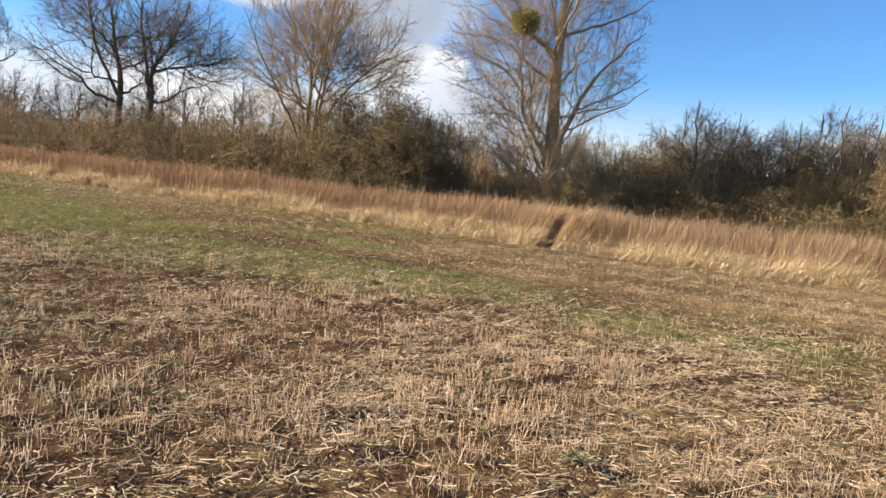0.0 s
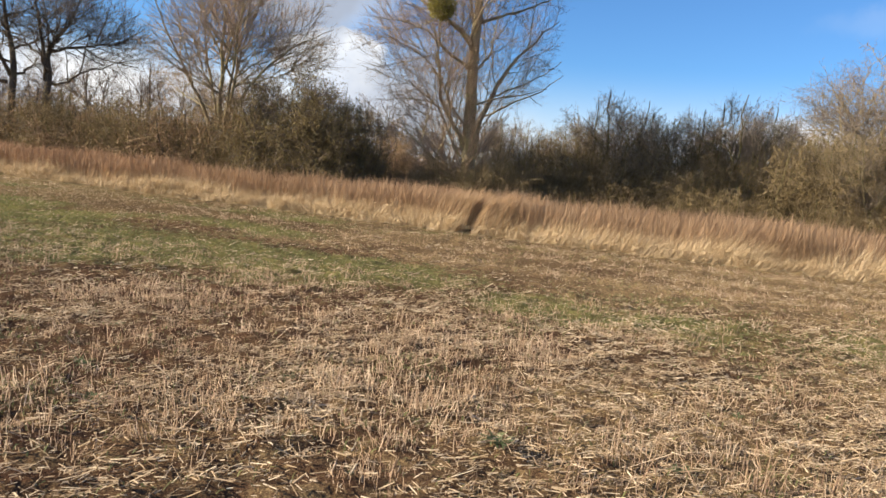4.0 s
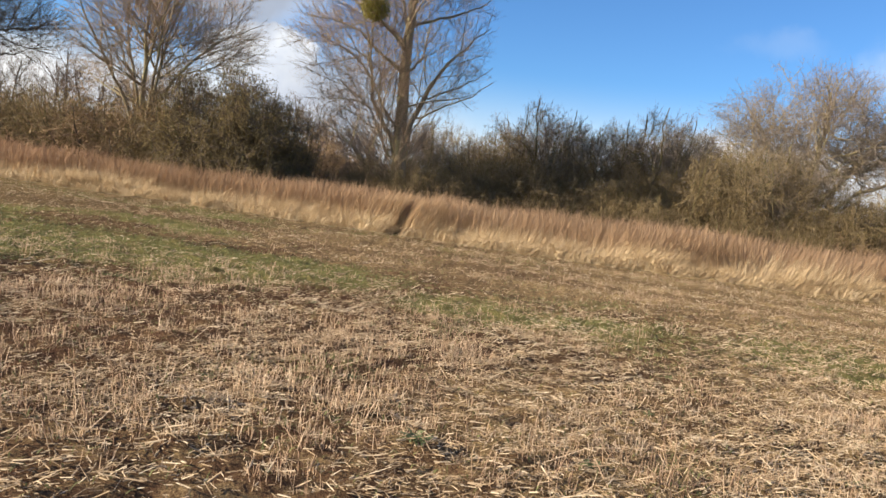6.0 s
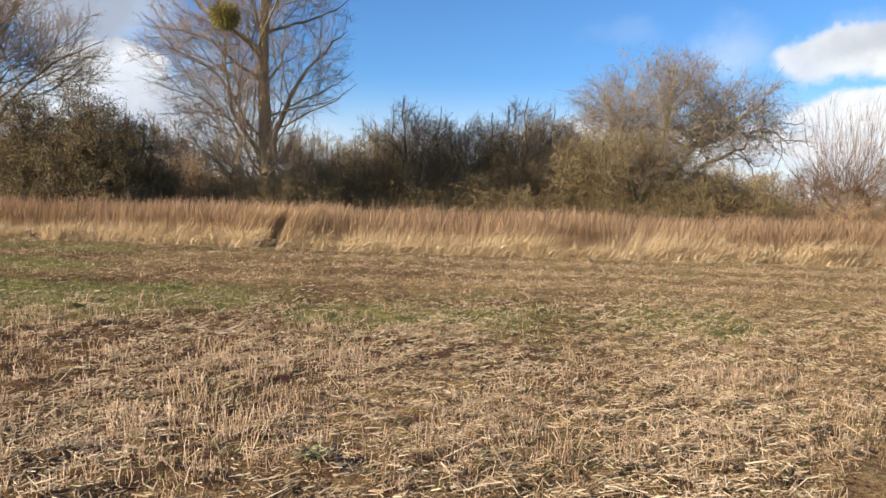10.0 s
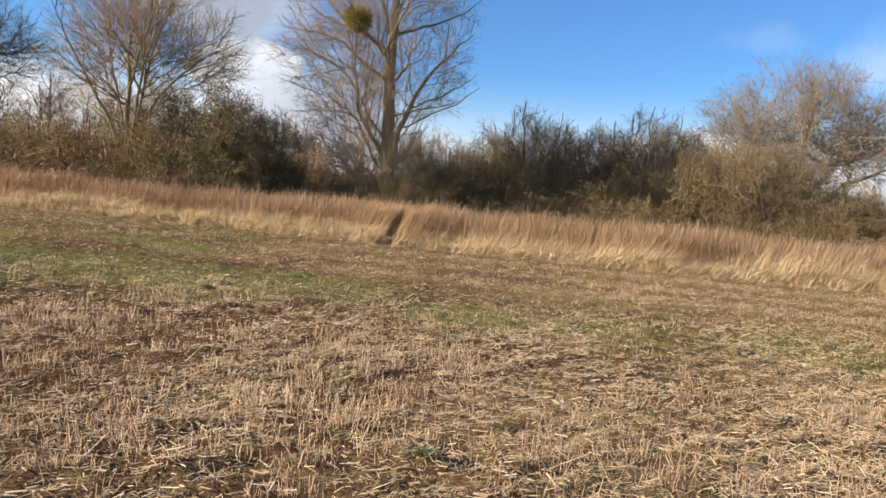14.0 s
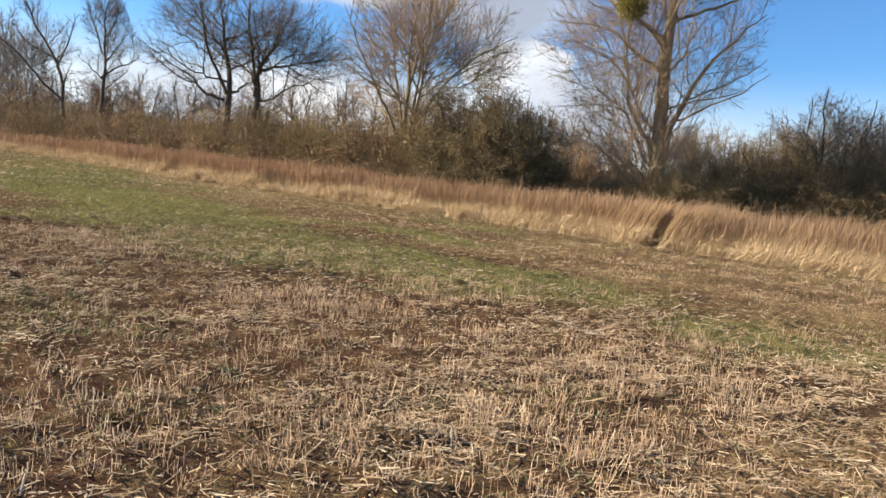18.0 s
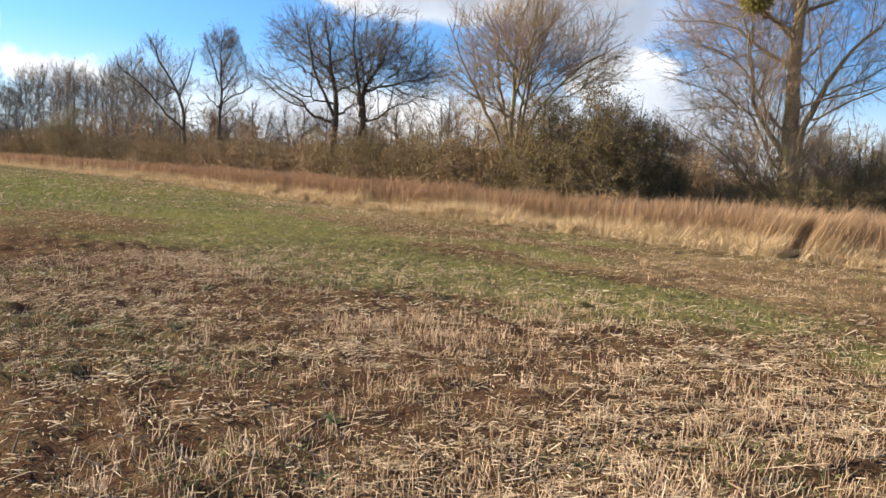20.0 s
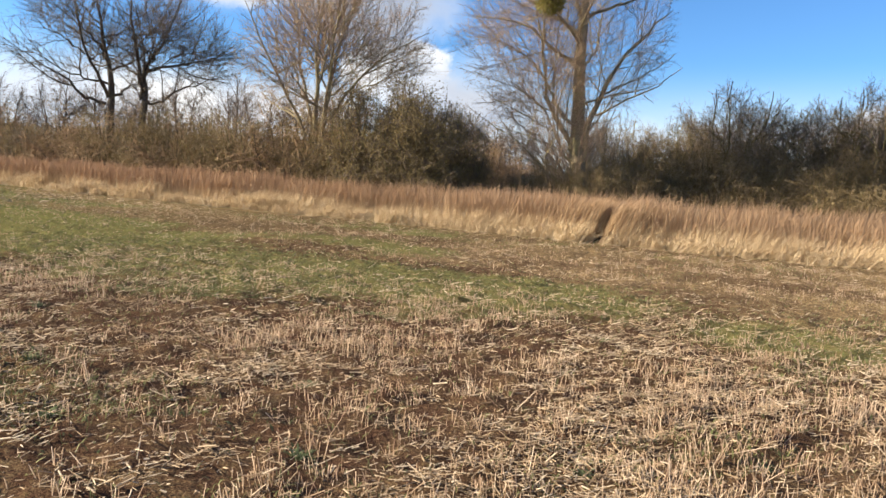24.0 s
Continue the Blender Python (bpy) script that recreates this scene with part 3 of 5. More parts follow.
def tussock_mesh(seed, blades=420):
    """A fan of bleached blades, swept over to one side."""
    rng = np.random.default_rng(seed)
    m = blades
    a, r = rng.uniform(0, 2 * np.pi, m), 0.30 * np.sqrt(rng.random(m))
    p0 = np.stack([r * np.cos(a) * 1.5, r * np.sin(a) * 0.6, np.full(m, -0.02)], 1)
    h = rng.uniform(0.3, 0.95, m)
    sweep = 0.30 + rng.normal(0, 0.22, m)
    p1 = p0 + np.stack([sweep * h * 0.6 + 0.15 * np.cos(a) * h, -0.12 * h + 0.15 * np.sin(a) * h, h * 0.62], 1)
    p2 = p1 + np.stack([sweep * h * 0.9 + 0.1 * np.cos(a) * h, rng.normal(-0.12, 0.1, m) * h, h * rng.uniform(-0.15, 0.40, m)], 1)
    b = rng.uniform(-0.8, 0.8, m)
    w = rng.uniform(0.003, 0.008, m)
    return mesh_from("tussock", *ribbons(p0, p1, p2, w, w, w * 0.2, np.stack([np.cos(b), np.sin(b), 0 * b], 1)), M["pale"])


def build_tussocks():
    rng = random.Random(22)
    shapes = [tussock_mesh(s) for s in (31, 32, 33, 34, 35)]
    x = -46.0
    while x < 26.0:
        for row in range(2):
            px = x + rng.uniform(-0.25, 0.25)
            py = float(edge_y(px)) + rng.uniform(-0.12, 0.25) + 0.3 * row
            if abs(px - GAP_X) < 0.42:
                continue
            ob = new("grass_tussock", shapes[rng.randrange(5)])
            s = (0.36 + 0.62 * rng.random() ** 1.6) * (0.85 if row else 1.0)
            flip = -1 if rng.random() < 0.22 else 1
            ob.matrix_world = pose(px, py, 0.0, 0, 0, rng.uniform(-25, 25)) @ Matrix.Diagonal((s * flip * rng.uniform(0.9, 1.3), s, s * rng.uniform(0.75, 1.2), 1))
            tagged(ob, "bleached straw-yellow grass tussock leaning over the field edge", "grass tussock", "tussocks along the field edge")
        x += 0.62 if x > -20 else 0.95


def build_fringe():
    """Matted pale blades along the foot of the tall grass."""
    rng = np.random.default_rng(23)
    pieces = []
    for n, x0, x1, wide in ((26000, -22, 27, 0.006), (14000, -112, -22, 0.016)):
        x, off = rng.uniform(x0, x1, n), rng.normal(0.16, 0.26, n)
        y = edge_y(x) + off + 0.10 * patchy2(x, 0 * x)
        k = gap_clear(x, y)
        x, y = x[k], y[k]
        m = len(x)
        h = rng.uniform(0.08, 0.48, m)
        s = 0.45 + 0.35 * patchy2(x, y) + rng.normal(0, 0.3, m)
        p0 = np.stack([x, y, np.full(m, -0.01)], 1)
        p1 = p0 + np.stack([s * h * 0.6, rng.normal(-0.2, 0.2, m) * h, h * 0.6], 1)
        p2 = p1 + np.stack([s * h, rng.normal(-0.25, 0.25, m) * h, h * rng.uniform(-0.35, 0.35, m)], 1)
        b, w = rng.uniform(-0.9, 0.9, m), wide * rng.uniform(0.5, 1.1, m)
        pieces.append(ribbons(p0, p1, p2, w, w, w * 0.3, np.stack([np.cos(b), np.sin(b), 0 * b], 1)))
    # bleached blades that run up into the russet stems in uneven drifts
    for n, x0, x1, wide in ((34000, -22, 27, 0.0040), (15000, -112, -22, 0.010)):
        x = rng.uniform(x0, x1, n)
        drift = np.clip(0.5 + 0.45 * patchy(x * 0.9, 0 * x) + 0.35 * patchy2(x * 0.8, 0 * x), 0.05, 1)
        off = 0.1 + 1.5 * rng.random(n) ** 1.4
        y = edge_y(x) + off
        k = (rng.random(n) < drift) & gap_clear(x, y)
        x, y, drift = x[k], y[k], drift[k]
        m = len(x)
        h = rng.uniform(0.35, 0.98, m) * (0.55 + 0.45 * drift)
        s = 0.30 + 0.16 * patchy2(x * 0.6, y) + rng.normal(0, 0.16, m)
        p0 = np.stack([x, y, np.full(m, -0.01)], 1)
        p1 = p0 + np.stack([s * h * 0.5, rng.normal(-0.08, 0.1, m) * h, h * 0.6], 1)
        p2 = p1 + np.stack([s * h * 0.7, rng.normal(-0.1, 0.12, m) * h, h * rng.uniform(0.15, 0.45, m)], 1)
        b, w = rng.uniform(-0.9, 0.9, m), wide * rng.uniform(0.5, 1.1, m)
        pieces.append(ribbons(p0, p1, p2, w, w, w * 0.3, np.stack([np.cos(b), np.sin(b), 0 * b], 1)))
    tagged(new("matted_grass", mesh_from("matted_grass", *merged(pieces), M["pale"])), "matted bleached grass at the foot of the field edge", "grass", kind="stuff")


build_tall_grass()
build_tussocks()
build_fringe()


# ---------------------------------------------------------------- trees
def curve_through(points, n):
    """A smooth path through control points."""
    p = np.asarray(points, float)
    ext = np.concatenate([[2 * p[0] - p[1]], p, [2 * p[-1] - p[-2]]])
    out = []
    seg = len(p) - 1
    for t in np.linspace(0, seg - 1e-6, n):
        i, f = int(t), t - int(t)
        a, b, c, d = ext[i:i + 4]
        out.append(0.5 * (2 * b + (c - a) * f + (2 * a - 5 * b + 4 * c - d) * f * f + (3 * b - a - 3 * c + d) * f ** 3))
    return np.array(out)


class Tree:
    """Gathers the wood of one tree: limbs as tubes, finer wood as segments."""

    def __init__(self, seed, crook=0.25, up=0.05, twig_r=0.006, droop=0.0):
        self.rng = random.Random(seed)
        self.crook, self.up, self.twig_r, self.droop = crook, up, twig_r, droop
        self.limbs, self.fine, self.branch = [], [], []
        self.heart, self.pull = Vector((0, 0, 3.0)), 0.30
        self.kids, self.pieces = [8, 7, 6, 4], (4, 2)

    def side_way(self, d, angle):
        """A direction at an angle to d, in any sense round it."""
        d = d.normalized()
        ref = Vector((self.rng.gauss(0, 1), self.rng.gauss(0, 1), self.rng.gauss(0, 1)))
        c = d.cross(ref)
        c = c.normalized() if c.length > 1e-6 else Vector((1, 0, 0))
        return d * math.cos(angle) + c * math.sin(angle)

    def limb(self, points, r0, r1, n=14, sides=8, wob=0.0):
        path = curve_through(points, n)
        if wob:
            for i in range(1, n):
                path[i] += [self.rng.gauss(0, wob), self.rng.gauss(0, wob), self.rng.gauss(0, wob) * 0.5]
        radii = r1 + (r0 - r1) * np.linspace(1, 0, n) ** 1.25
        self.limbs.append(tube(path, radii, sides))
        return [Vector(q) for q in path], radii

    def wander(self, start, way, length, r, n):
        """A crooked run of n pieces; gives its points and radii."""
        pts, rad = [start.copy()], [r]
        d = way.normalized()
        for i in range(n):
            c = self.crook
            d = (d + Vector((self.rng.gauss(0, c), self.rng.gauss(0, c), self.rng.gauss(0, c) + self.up - self.droop * i / n))).normalized()
            pts.append(pts[-1] + d * (length / n))
            rad.append(r * (1 - 0.75 * (i + 1) / n))
        return pts, rad

    def grow(self, pts, radii, length, level, count, lo=0.25, angle=(0.5, 1.0), depth=3, shrink=0.64):
        """Side shoots along a run, and shoots on those."""
        n = len(pts) - 1
        for _ in range(count):
            f = lo + (1 - lo) * self.rng.random()
            i = min(int(f * n), n - 1)
            t = f * n - i
            start = pts[i].lerp(pts[i + 1], t)
            way = self.side_way(pts[i + 1] - pts[i], self.rng.uniform(*angle))
            out = start - self.heart
            way = way + out.normalized() * self.pull if out.length > 0.3 else way
            ln = length * self.rng.uniform(0.55, 1.25) * (1.15 - 0.55 * f)
            r = max(self.twig_r * (1.0 if level < 4 else 0.75), min(radii[i] * 0.5, ln * 0.014))
            k = self.pieces[0] if level < depth else self.pieces[1]
            p, rd = self.wander(start, way, ln, r, k)
            bag = self.branch if level <= 1 else self.fine
            for j in range(k):
                bag.append((p[j], p[j + 1], max(rd[j], self.twig_r * 0.8), max(rd[j + 1], self.twig_r * 0.45)))
            if level < depth:
                self.grow(p, rd, ln * shrink, level + 1, max(2, int(self.kids[level] * self.rng.uniform(0.7, 1.3))), 0.15, angle, depth, shrink)

    def finish(self, name, at, turn, bark, twig, label, category="tree", group="", trunks=1):
        """trunks: how many of the first limbs make up the trunk."""
        ob = new(name)
        ob.matrix_world = pose(*at, 0, 0, turn)
        for i, (v, f) in enumerate(self.limbs):
            me = mesh_from("trunk" if i < trunks else "limb", v, f, M[bark])
            me.polygons.foreach_set("use_smooth", np.ones(len(me.polygons), bool))
            part("trunk" if i < trunks else "limb", me, ob)
        for label2, bag, mat, sides in (("branchwork", self.branch, bark, 4), ("crown", self.fine, twig, 3)):
            if bag:
                a = np.array([s[0] for s in bag]), np.array([s[1] for s in bag]), np.array([s[2] for s in bag]), np.array([s[3] for s in bag])
                tagged(part(label2, mesh_from(label2, *prisms(*a, sides=sides), M[mat]), ob), kind="stuff")
        return tagged(ob, label, category, group)


class Crown:
    """A bare tree: trunk and limbs set by runs, then wood sprouted from wood, level by level, inside an uneven dome."""

    def __init__(self, seed, centre, left, right, deep, up, down, tip=0.005):
        self.rng = np.random.default_rng(seed)
        self.centre, self.size, self.tip = np.array(centre, float), (left, right, deep, up, down), tip
        self.phase = self.rng.uniform(0, 6.28, 3)
        self.runs, self.parents, self.wood = [], [], []

    def reach(self, p):
        """1 on the dome's skin, less inside."""
        left, right, deep, up, down = self.size
        d = p - self.centre
        q = np.stack([d[:, 0] / np.where(d[:, 0] < 0, left, right), d[:, 1] / deep, d[:, 2] / np.where(d[:, 2] > 0, up, down)], 1)
        a, e = np.arctan2(q[:, 1], q[:, 0]), np.arctan2(q[:, 2], np.hypot(q[:, 0], q[:, 1]))
        lobes = 1 + 0.07 * np.sin(3 * a + self.phase[0]) * np.cos(e) + 0.07 * np.sin(5 * e + 2 * a + self.phase[1]) + 0.05 * np.sin(9 * a + 7 * e + self.phase[2])
        return np.linalg.norm(q, axis=1) / lobes

    def run(self, points, r0, r1, lo=0.25, n=16, gnarl=0.0, shape=1.0, bears=True):
        path = curve_through(points, n)
        span = np.linalg.norm(path[-1] - path[0])
        if gnarl:
            bend = np.cumsum(self.rng.normal(0, gnarl * span / n, (n, 3)), 0)
            path = path + (bend - np.linspace(0, 1, n)[:, None] * bend[-1]) + self.rng.normal(0, gnarl * span / n * 0.35, (n, 3)) * (np.arange(n) > 0)[:, None]
        radii = r1 + (r0 - r1) * np.linspace(1, 0, n) ** shape
        self.runs.append((path, radii))
        if bears:
            f = np.linspace(lo, 1, 12) * (n - 1)
            i = np.minimum(f.astype(int), n - 2)
            t = (f - i)[:, None]
            self.parents.append((path[i] * (1 - t) + path[i + 1] * t, radii[i] * (1 - t[:, 0]) + radii[i + 1] * t[:, 0]))
        return path, radii

    def limbs(self, trunk, n, lo, hi, elev, bow, fill=0.92, thick=0.55, gnarl=0.25, first=0.0, flat=1.0):
        """n limbs round a run of wood, from share lo to hi of it; elev and bow at the lowest and the highest."""
        path, radii = trunk
        for i in range(n):
            u = (i + 0.5) / n
            k = min(int((lo + (hi - lo) * u) * (len(path) - 1)), len(path) - 2)
            s, a = path[k], first + 2.4 * i + self.rng.normal(0, 0.25)
            e = elev[0] + (elev[1] - elev[0]) * u + self.rng.normal(0, 0.10)
            d = np.array([math.cos(a) * math.cos(e), math.sin(a) * math.cos(e) * flat, math.sin(e)])
            t = np.linspace(0.3, 16, 80)
            inside = t[self.reach(s + d * t[:, None]) < fill * self.rng.uniform(0.85, 1.1)]
            ln = inside.max() if len(inside) else 0.6
            lift = np.array([0, 0, (bow[0] + (bow[1] - bow[0]) * u) * ln])
            self.run([s, s + d * ln * 0.33 + lift * 0.75, s + d * ln * 0.67 + lift * 0.8, s + d * ln], min(radii[k] * thick, 0.02 + 0.022 * ln), self.tip * 1.6, 0.16, 14, gnarl, 1.15)

    def sprout(self, parents, per, lo, angle, ratio, rise, out, crook, k, thin, least=0.15, most=9.0, lift=0.12):
        P = np.stack([p for p, r in parents]) if isinstance(parents, list) else parents[0]
        R = np.stack([r for p, r in parents]) if isinstance(parents, list) else parents[1]
        rng, m = self.rng, P.shape[1]
        L = np.linalg.norm(np.diff(P, axis=1), axis=2).sum(1)
        count = rng.poisson(per * np.clip(L / L.mean(), 0.25, 2.2)) + 1
        i = np.repeat(np.arange(len(P)), count)
        j = np.concatenate([np.arange(c) for c in count])
        f = np.clip(lo + (1 - lo) * (j + rng.random(len(i))) / count[i], 0, 0.999)
        at = f * (m - 1)
        a = at.astype(int)
        t = (at - a)[:, None]
        start = P[i, a] * (1 - t) + P[i, a + 1] * t
        tan = P[i, a + 1] - P[i, a]
        tan /= np.maximum(np.linalg.norm(tan, axis=1, keepdims=True), 1e-6)
        u, v = frames_of(tan)
        phi = 2.4 * j + rng.uniform(0, 6.28, len(P))[i] + rng.normal(0, 0.4, len(i))
        ang = rng.uniform(*angle, len(i)) * (1 - 0.45 * f ** 2)
        away = (start - self.centre) * [1, 1, 0.6]
        away /= np.maximum(np.linalg.norm(away, axis=1, keepdims=True), 0.3)
        d = tan * np.cos(ang)[:, None] + (u * np.cos(phi)[:, None] + v * np.sin(phi)[:, None]) * np.sin(ang)[:, None] + [0, 0, rise] + away * out
        d /= np.linalg.norm(d, axis=1, keepdims=True)
        ln = np.clip(ratio * L[i] * (1.15 - 0.6 * f) * rng.uniform(0.55, 1.3, len(i)), least, most)
        g0, g1 = self.reach(start), self.reach(start + d * ln[:, None])
        edge = rng.uniform(0.86, 1.08, len(i))
        ln = ln * np.where(g1 > edge, np.clip((edge - g0) / np.maximum(g1 - g0, 1e-6), 0.0, 1), 1)
        keep = ln > least * 0.8
        start, d, ln, i, a = start[keep], d[keep], ln[keep], i[keep], a[keep]
        pts = [start]
        for _ in range(k):
            d = d + rng.normal(0, crook, d.shape) + [0, 0, lift / k]
            d = d / np.linalg.norm(d, axis=1, keepdims=True)
            pts.append(pts[-1] + d * (ln / k)[:, None])
        r0 = np.clip(thin * ln, self.tip, np.maximum(R[i, a] * 0.8, self.tip))
        radii = r0[:, None] * np.linspace(1, 0.4, k + 1)[None]
        out_wood = np.stack(pts, 1), np.maximum(radii, self.tip * 0.45)
        self.wood.append(out_wood)
        return out_wood

    def finish(self, name, place, turn, bark, twig, label, group="", trunks=1, sides=3, size=1.0):
        ob = new(name)
        ob.matrix_world = pose(*place, 0, 0, turn) @ Matrix.Scale(size, 4)
        for i, (path, radii) in enumerate(self.runs):
            me = mesh_from("limb", *tube(path, radii, 9 if radii[0] > 0.1 else 6), M[bark])
            me.polygons.foreach_set("use_smooth", np.ones(len(me.polygons), bool))
            part("trunk" if i < trunks else "limb", me, ob)
        for level, (P, R) in enumerate(self.wood):
            p0, p1 = P[:, :-1].reshape(-1, 3), P[:, 1:].reshape(-1, 3)
            pname = ("branchwork", "crown")[min(level, 1)]
            if level == 0:
                tagged(part(pname, mesh_from(pname, *prisms(p0, p1, R[:, :-1].ravel(), R[:, 1:].ravel(), 4), M[bark]), ob), kind="stuff")
        fine = [prisms(P[:, :-1].reshape(-1, 3), P[:, 1:].reshape(-1, 3), R[:, :-1].ravel(), R[:, 1:].ravel(), sides) for P, R in self.wood[1:]]
        if fine:
            tagged(part("crown", mesh_from("crown", *merged(fine), M[twig]), ob), kind="stuff")
        return tagged(ob, label, "tree", group)


def tall_tree():
    """The tall tree by the gap: a straight leader, a second stem, bowed limbs, a fan of shoots at its foot."""
    c = Crown(101, (-0.7, 0, 8.4), 4.7, 4.3, 4.2, 6.6, 6.4, 0.0052)
    lead = c.run([(0, 0, -0.6), (-0.02, 0, 1.6), (-0.10, 0, 3.4), (-0.16, 0.05, 5.0), (-0.24, 0.1, 7.4), (-0.20, 0.1, 9.0), (-0.27, 0.1, 10.2), (-0.45, 0.2, 12.0), (-0.5, 0.2, 14.0)], 0.36, 0.03, 0.42, 24, 0.04, 0.9)
    for points, r in (
        ([(-0.08, 0, 2.4), (-0.42, -0.1, 3.1), (-1.2, -0.3, 4.35), (-1.5, -0.4, 5.2), (-1.57, -0.5, 6.0), (-1.8, -0.6, 7.6), (-2.2, -0.6, 9.2)], 0.13),
        ([(-0.02, 0, 1.8), (0.16, -0.15, 3.0), (0.25, -0.2, 4.06), (0.76, 0, 5.2), (1.5, 0.3, 6.6), (2.5, 0.5, 7.7), (3.2, 0.7, 8.5)], 0.17),
        ([(-0.2, 0.05, 5.7), (-0.45, -0.1, 6.2), (-1.6, -0.4, 6.9), (-2.6, -0.5, 7.6), (-4.5, -0.6, 7.75)], 0.10),
        ([(-0.24, 0.1, 7.2), (-1.0, 0.1, 7.7), (-2.5, 0.2, 8.6), (-3.5, 0.4, 9.5), (-4.8, 0.3, 10.7)], 0.10),
        ([(-0.22, 0.1, 8.0), (1.26, 0.3, 8.55), (2.6, 0.4, 9.2), (3.5, 0.5, 10.0)], 0.075),
        ([(-0.22, 0.1, 9.8), (0.7, 0.2, 10.6), (1.65, 0.1, 11.1), (2.7, 0.0, 11.7)], 0.06),
        ([(-0.24, 0.1, 7.7), (-0.7, 0.5, 9.0), (-1.1, 0.6, 11.0), (-1.6, 0.7, 13.0)], 0.085),
        ([(-0.24, 0.1, 8.6), (0.2, -0.8, 9.6), (0.5, -1.9, 11.2), (0.9, -2.6, 12.8)], 0.07),
        ([(-0.2, 0.05, 6.4), (-0.3, -1.4, 7.4), (0.3, -2.6, 8.6), (0.4, -3.4, 9.6)], 0.07),
        ([(-0.2, 0.05, 6.0), (0.4, 1.6, 7.0), (0.6, 2.8, 8.6), (0.4, 3.4, 10.0)], 0.07),
        ([(-0.1, 0, 3.6), (-1.0, 0.3, 4.5), (-1.9, 0.6, 6.0), (-3.4, 0.6, 7.0), (-4.3, 0.5, 7.2)], 0.065),
        ([(-0.1, 0, 4.6), (0.8, -0.4, 4.9), (1.9, -0.5, 5.1), (2.9, -0.5, 5.5)], 0.05),
        ([(-0.22, 0.05, 6.6), (-0.6, -1.2, 7.1), (-1.2, -2.3, 7.45), (-1.7, -3.1, 7.9), (-2.4, -3.9, 8.8)], 0.08),
        ([(0.25, -0.2, 4.06), (1.2, -0.8, 4.6), (2.4, -1.0, 5.2), (3.4, -1.1, 6.0)], 0.05),
        ([(0.72, 0, 5.1), (1.6, 0.9, 5.6), (2.7, 1.4, 6.2), (3.6, 1.6, 7.0)], 0.05),
    ):
        c.run(points, r, 0.012, 0.22, 16, 0.10, 1.0)
    # long shoots fanning up from the foot
    shoots = []
    for i in range(40):
        f, long = c.rng.uniform(-1, 0.5), c.rng.uniform(0.5, 1.0)
        root = np.array([0.3 * f - 0.2, c.rng.normal(0, 0.2), 1.0 + 1.4 * c.rng.random()])
        way = np.array([f * 1.5 + c.rng.normal(0, 0.12), c.rng.normal(0, 0.35), 1.15])
        mid = root + way * 1.15 * long
        end = mid + np.array([way[0] * 0.95, way[1] * 0.9, 1.75]) * 1.25 * long
        path = curve_through([root, mid, end], 12) + c.rng.normal(0, 0.03, (12, 3))
        shoots.append((path, np.linspace(0.026 if i % 3 else 0.040, 0.007, 12)))
    for points in ([(-0.1, -0.1, 1.2), (-0.9, -0.3, 1.75), (-2.1, -0.5, 2.7), (-3.2, -0.5, 3.5), (-4.5, -0.6, 4.3)], [(-0.1, 0.1, 2.3), (-0.7, 0.2, 2.9), (-1.6, 0.4, 4.5), (-2.6, 0.5, 5.2), (-4.4, 0.4, 5.8)]):
        c.run(points, 0.06, 0.010, 0.2, 14, 0.1)
    two = c.sprout(c.parents, 11, 0.0, (0.7, 1.35), 0.55, 0.16, 0.10, 0.10, 6, 0.009, 0.7, 3.4)
    c.wood.append((np.stack([p for p, r in shoots]), np.stack([r for p, r in shoots])))
    three = c.sprout(two, 8, 0.08, (0.6, 1.2), 0.62, 0.10, 0.12, 0.12, 4, 0.006, 0.4, 1.9)
    basal = c.sprout(shoots, 7, 0.25, (0.25, 0.7), 0.34, 0.15, 0.15, 0.10, 4, 0.008, 0.3, 1.4)
    c.sprout(three, 8, 0.1, (0.5, 1.1), 0.62, 0.10, 0.12, 0.12, 2, 0.005, 0.25, 1.0)
    c.sprout(basal, 5, 0.1, (0.3, 0.7), 0.5, 0.12, 0.1, 0.12, 2, 0.007, 0.2, 0.7)
    c.finish("tall_tree", (-6.27, 27.1, 0.1), 13.0, "bark_tan", "twig_tan", "tall bare tree with bowed limbs and lichen-green bark", size=0.93)


def broad_tree(name, seed, place, turn, bark, twig, label, stems, crown, limbs, levels, tip=0.005, gnarl=0.2, rise=0.18, out=0.3, crook=0.12, group="", spread=(0.5, 1.0), flat=1.0, extra=()):
    """stems: (points, foot radius); limbs: per stem count, lo, hi, elevations, bows; levels: shoots per branch and their share of its length."""
    c = Crown(seed, *crown, tip)
    made = [c.run(points, r, tip * 2.5, 0.5, 18, gnarl * 0.45, 0.9) for points, r in stems]
    for run in made:
        n, lo, hi, elev, bow = limbs
        c.limbs(run, n, lo, hi, elev, bow, gnarl=gnarl, first=c.rng.uniform(0, 6.28), flat=flat)
    for points, r in extra:
        c.run(points, r, tip * 2, 0.15, 16, gnarl)
    wood = c.parents
    for level, (per, ratio) in enumerate(levels):
        k = (7, 5, 3, 2)[level]
        wood = c.sprout(wood, per, 0.05, spread, ratio, rise * (1 - 0.2 * level), out, crook, k, (0.014, 0.010, 0.008, 0.008)[level], (0.45, 0.28, 0.16, 0.12)[level] * (tip / 0.005) ** 0.7)
    return c.finish(name, place, turn, bark, twig, label, group, len(stems))


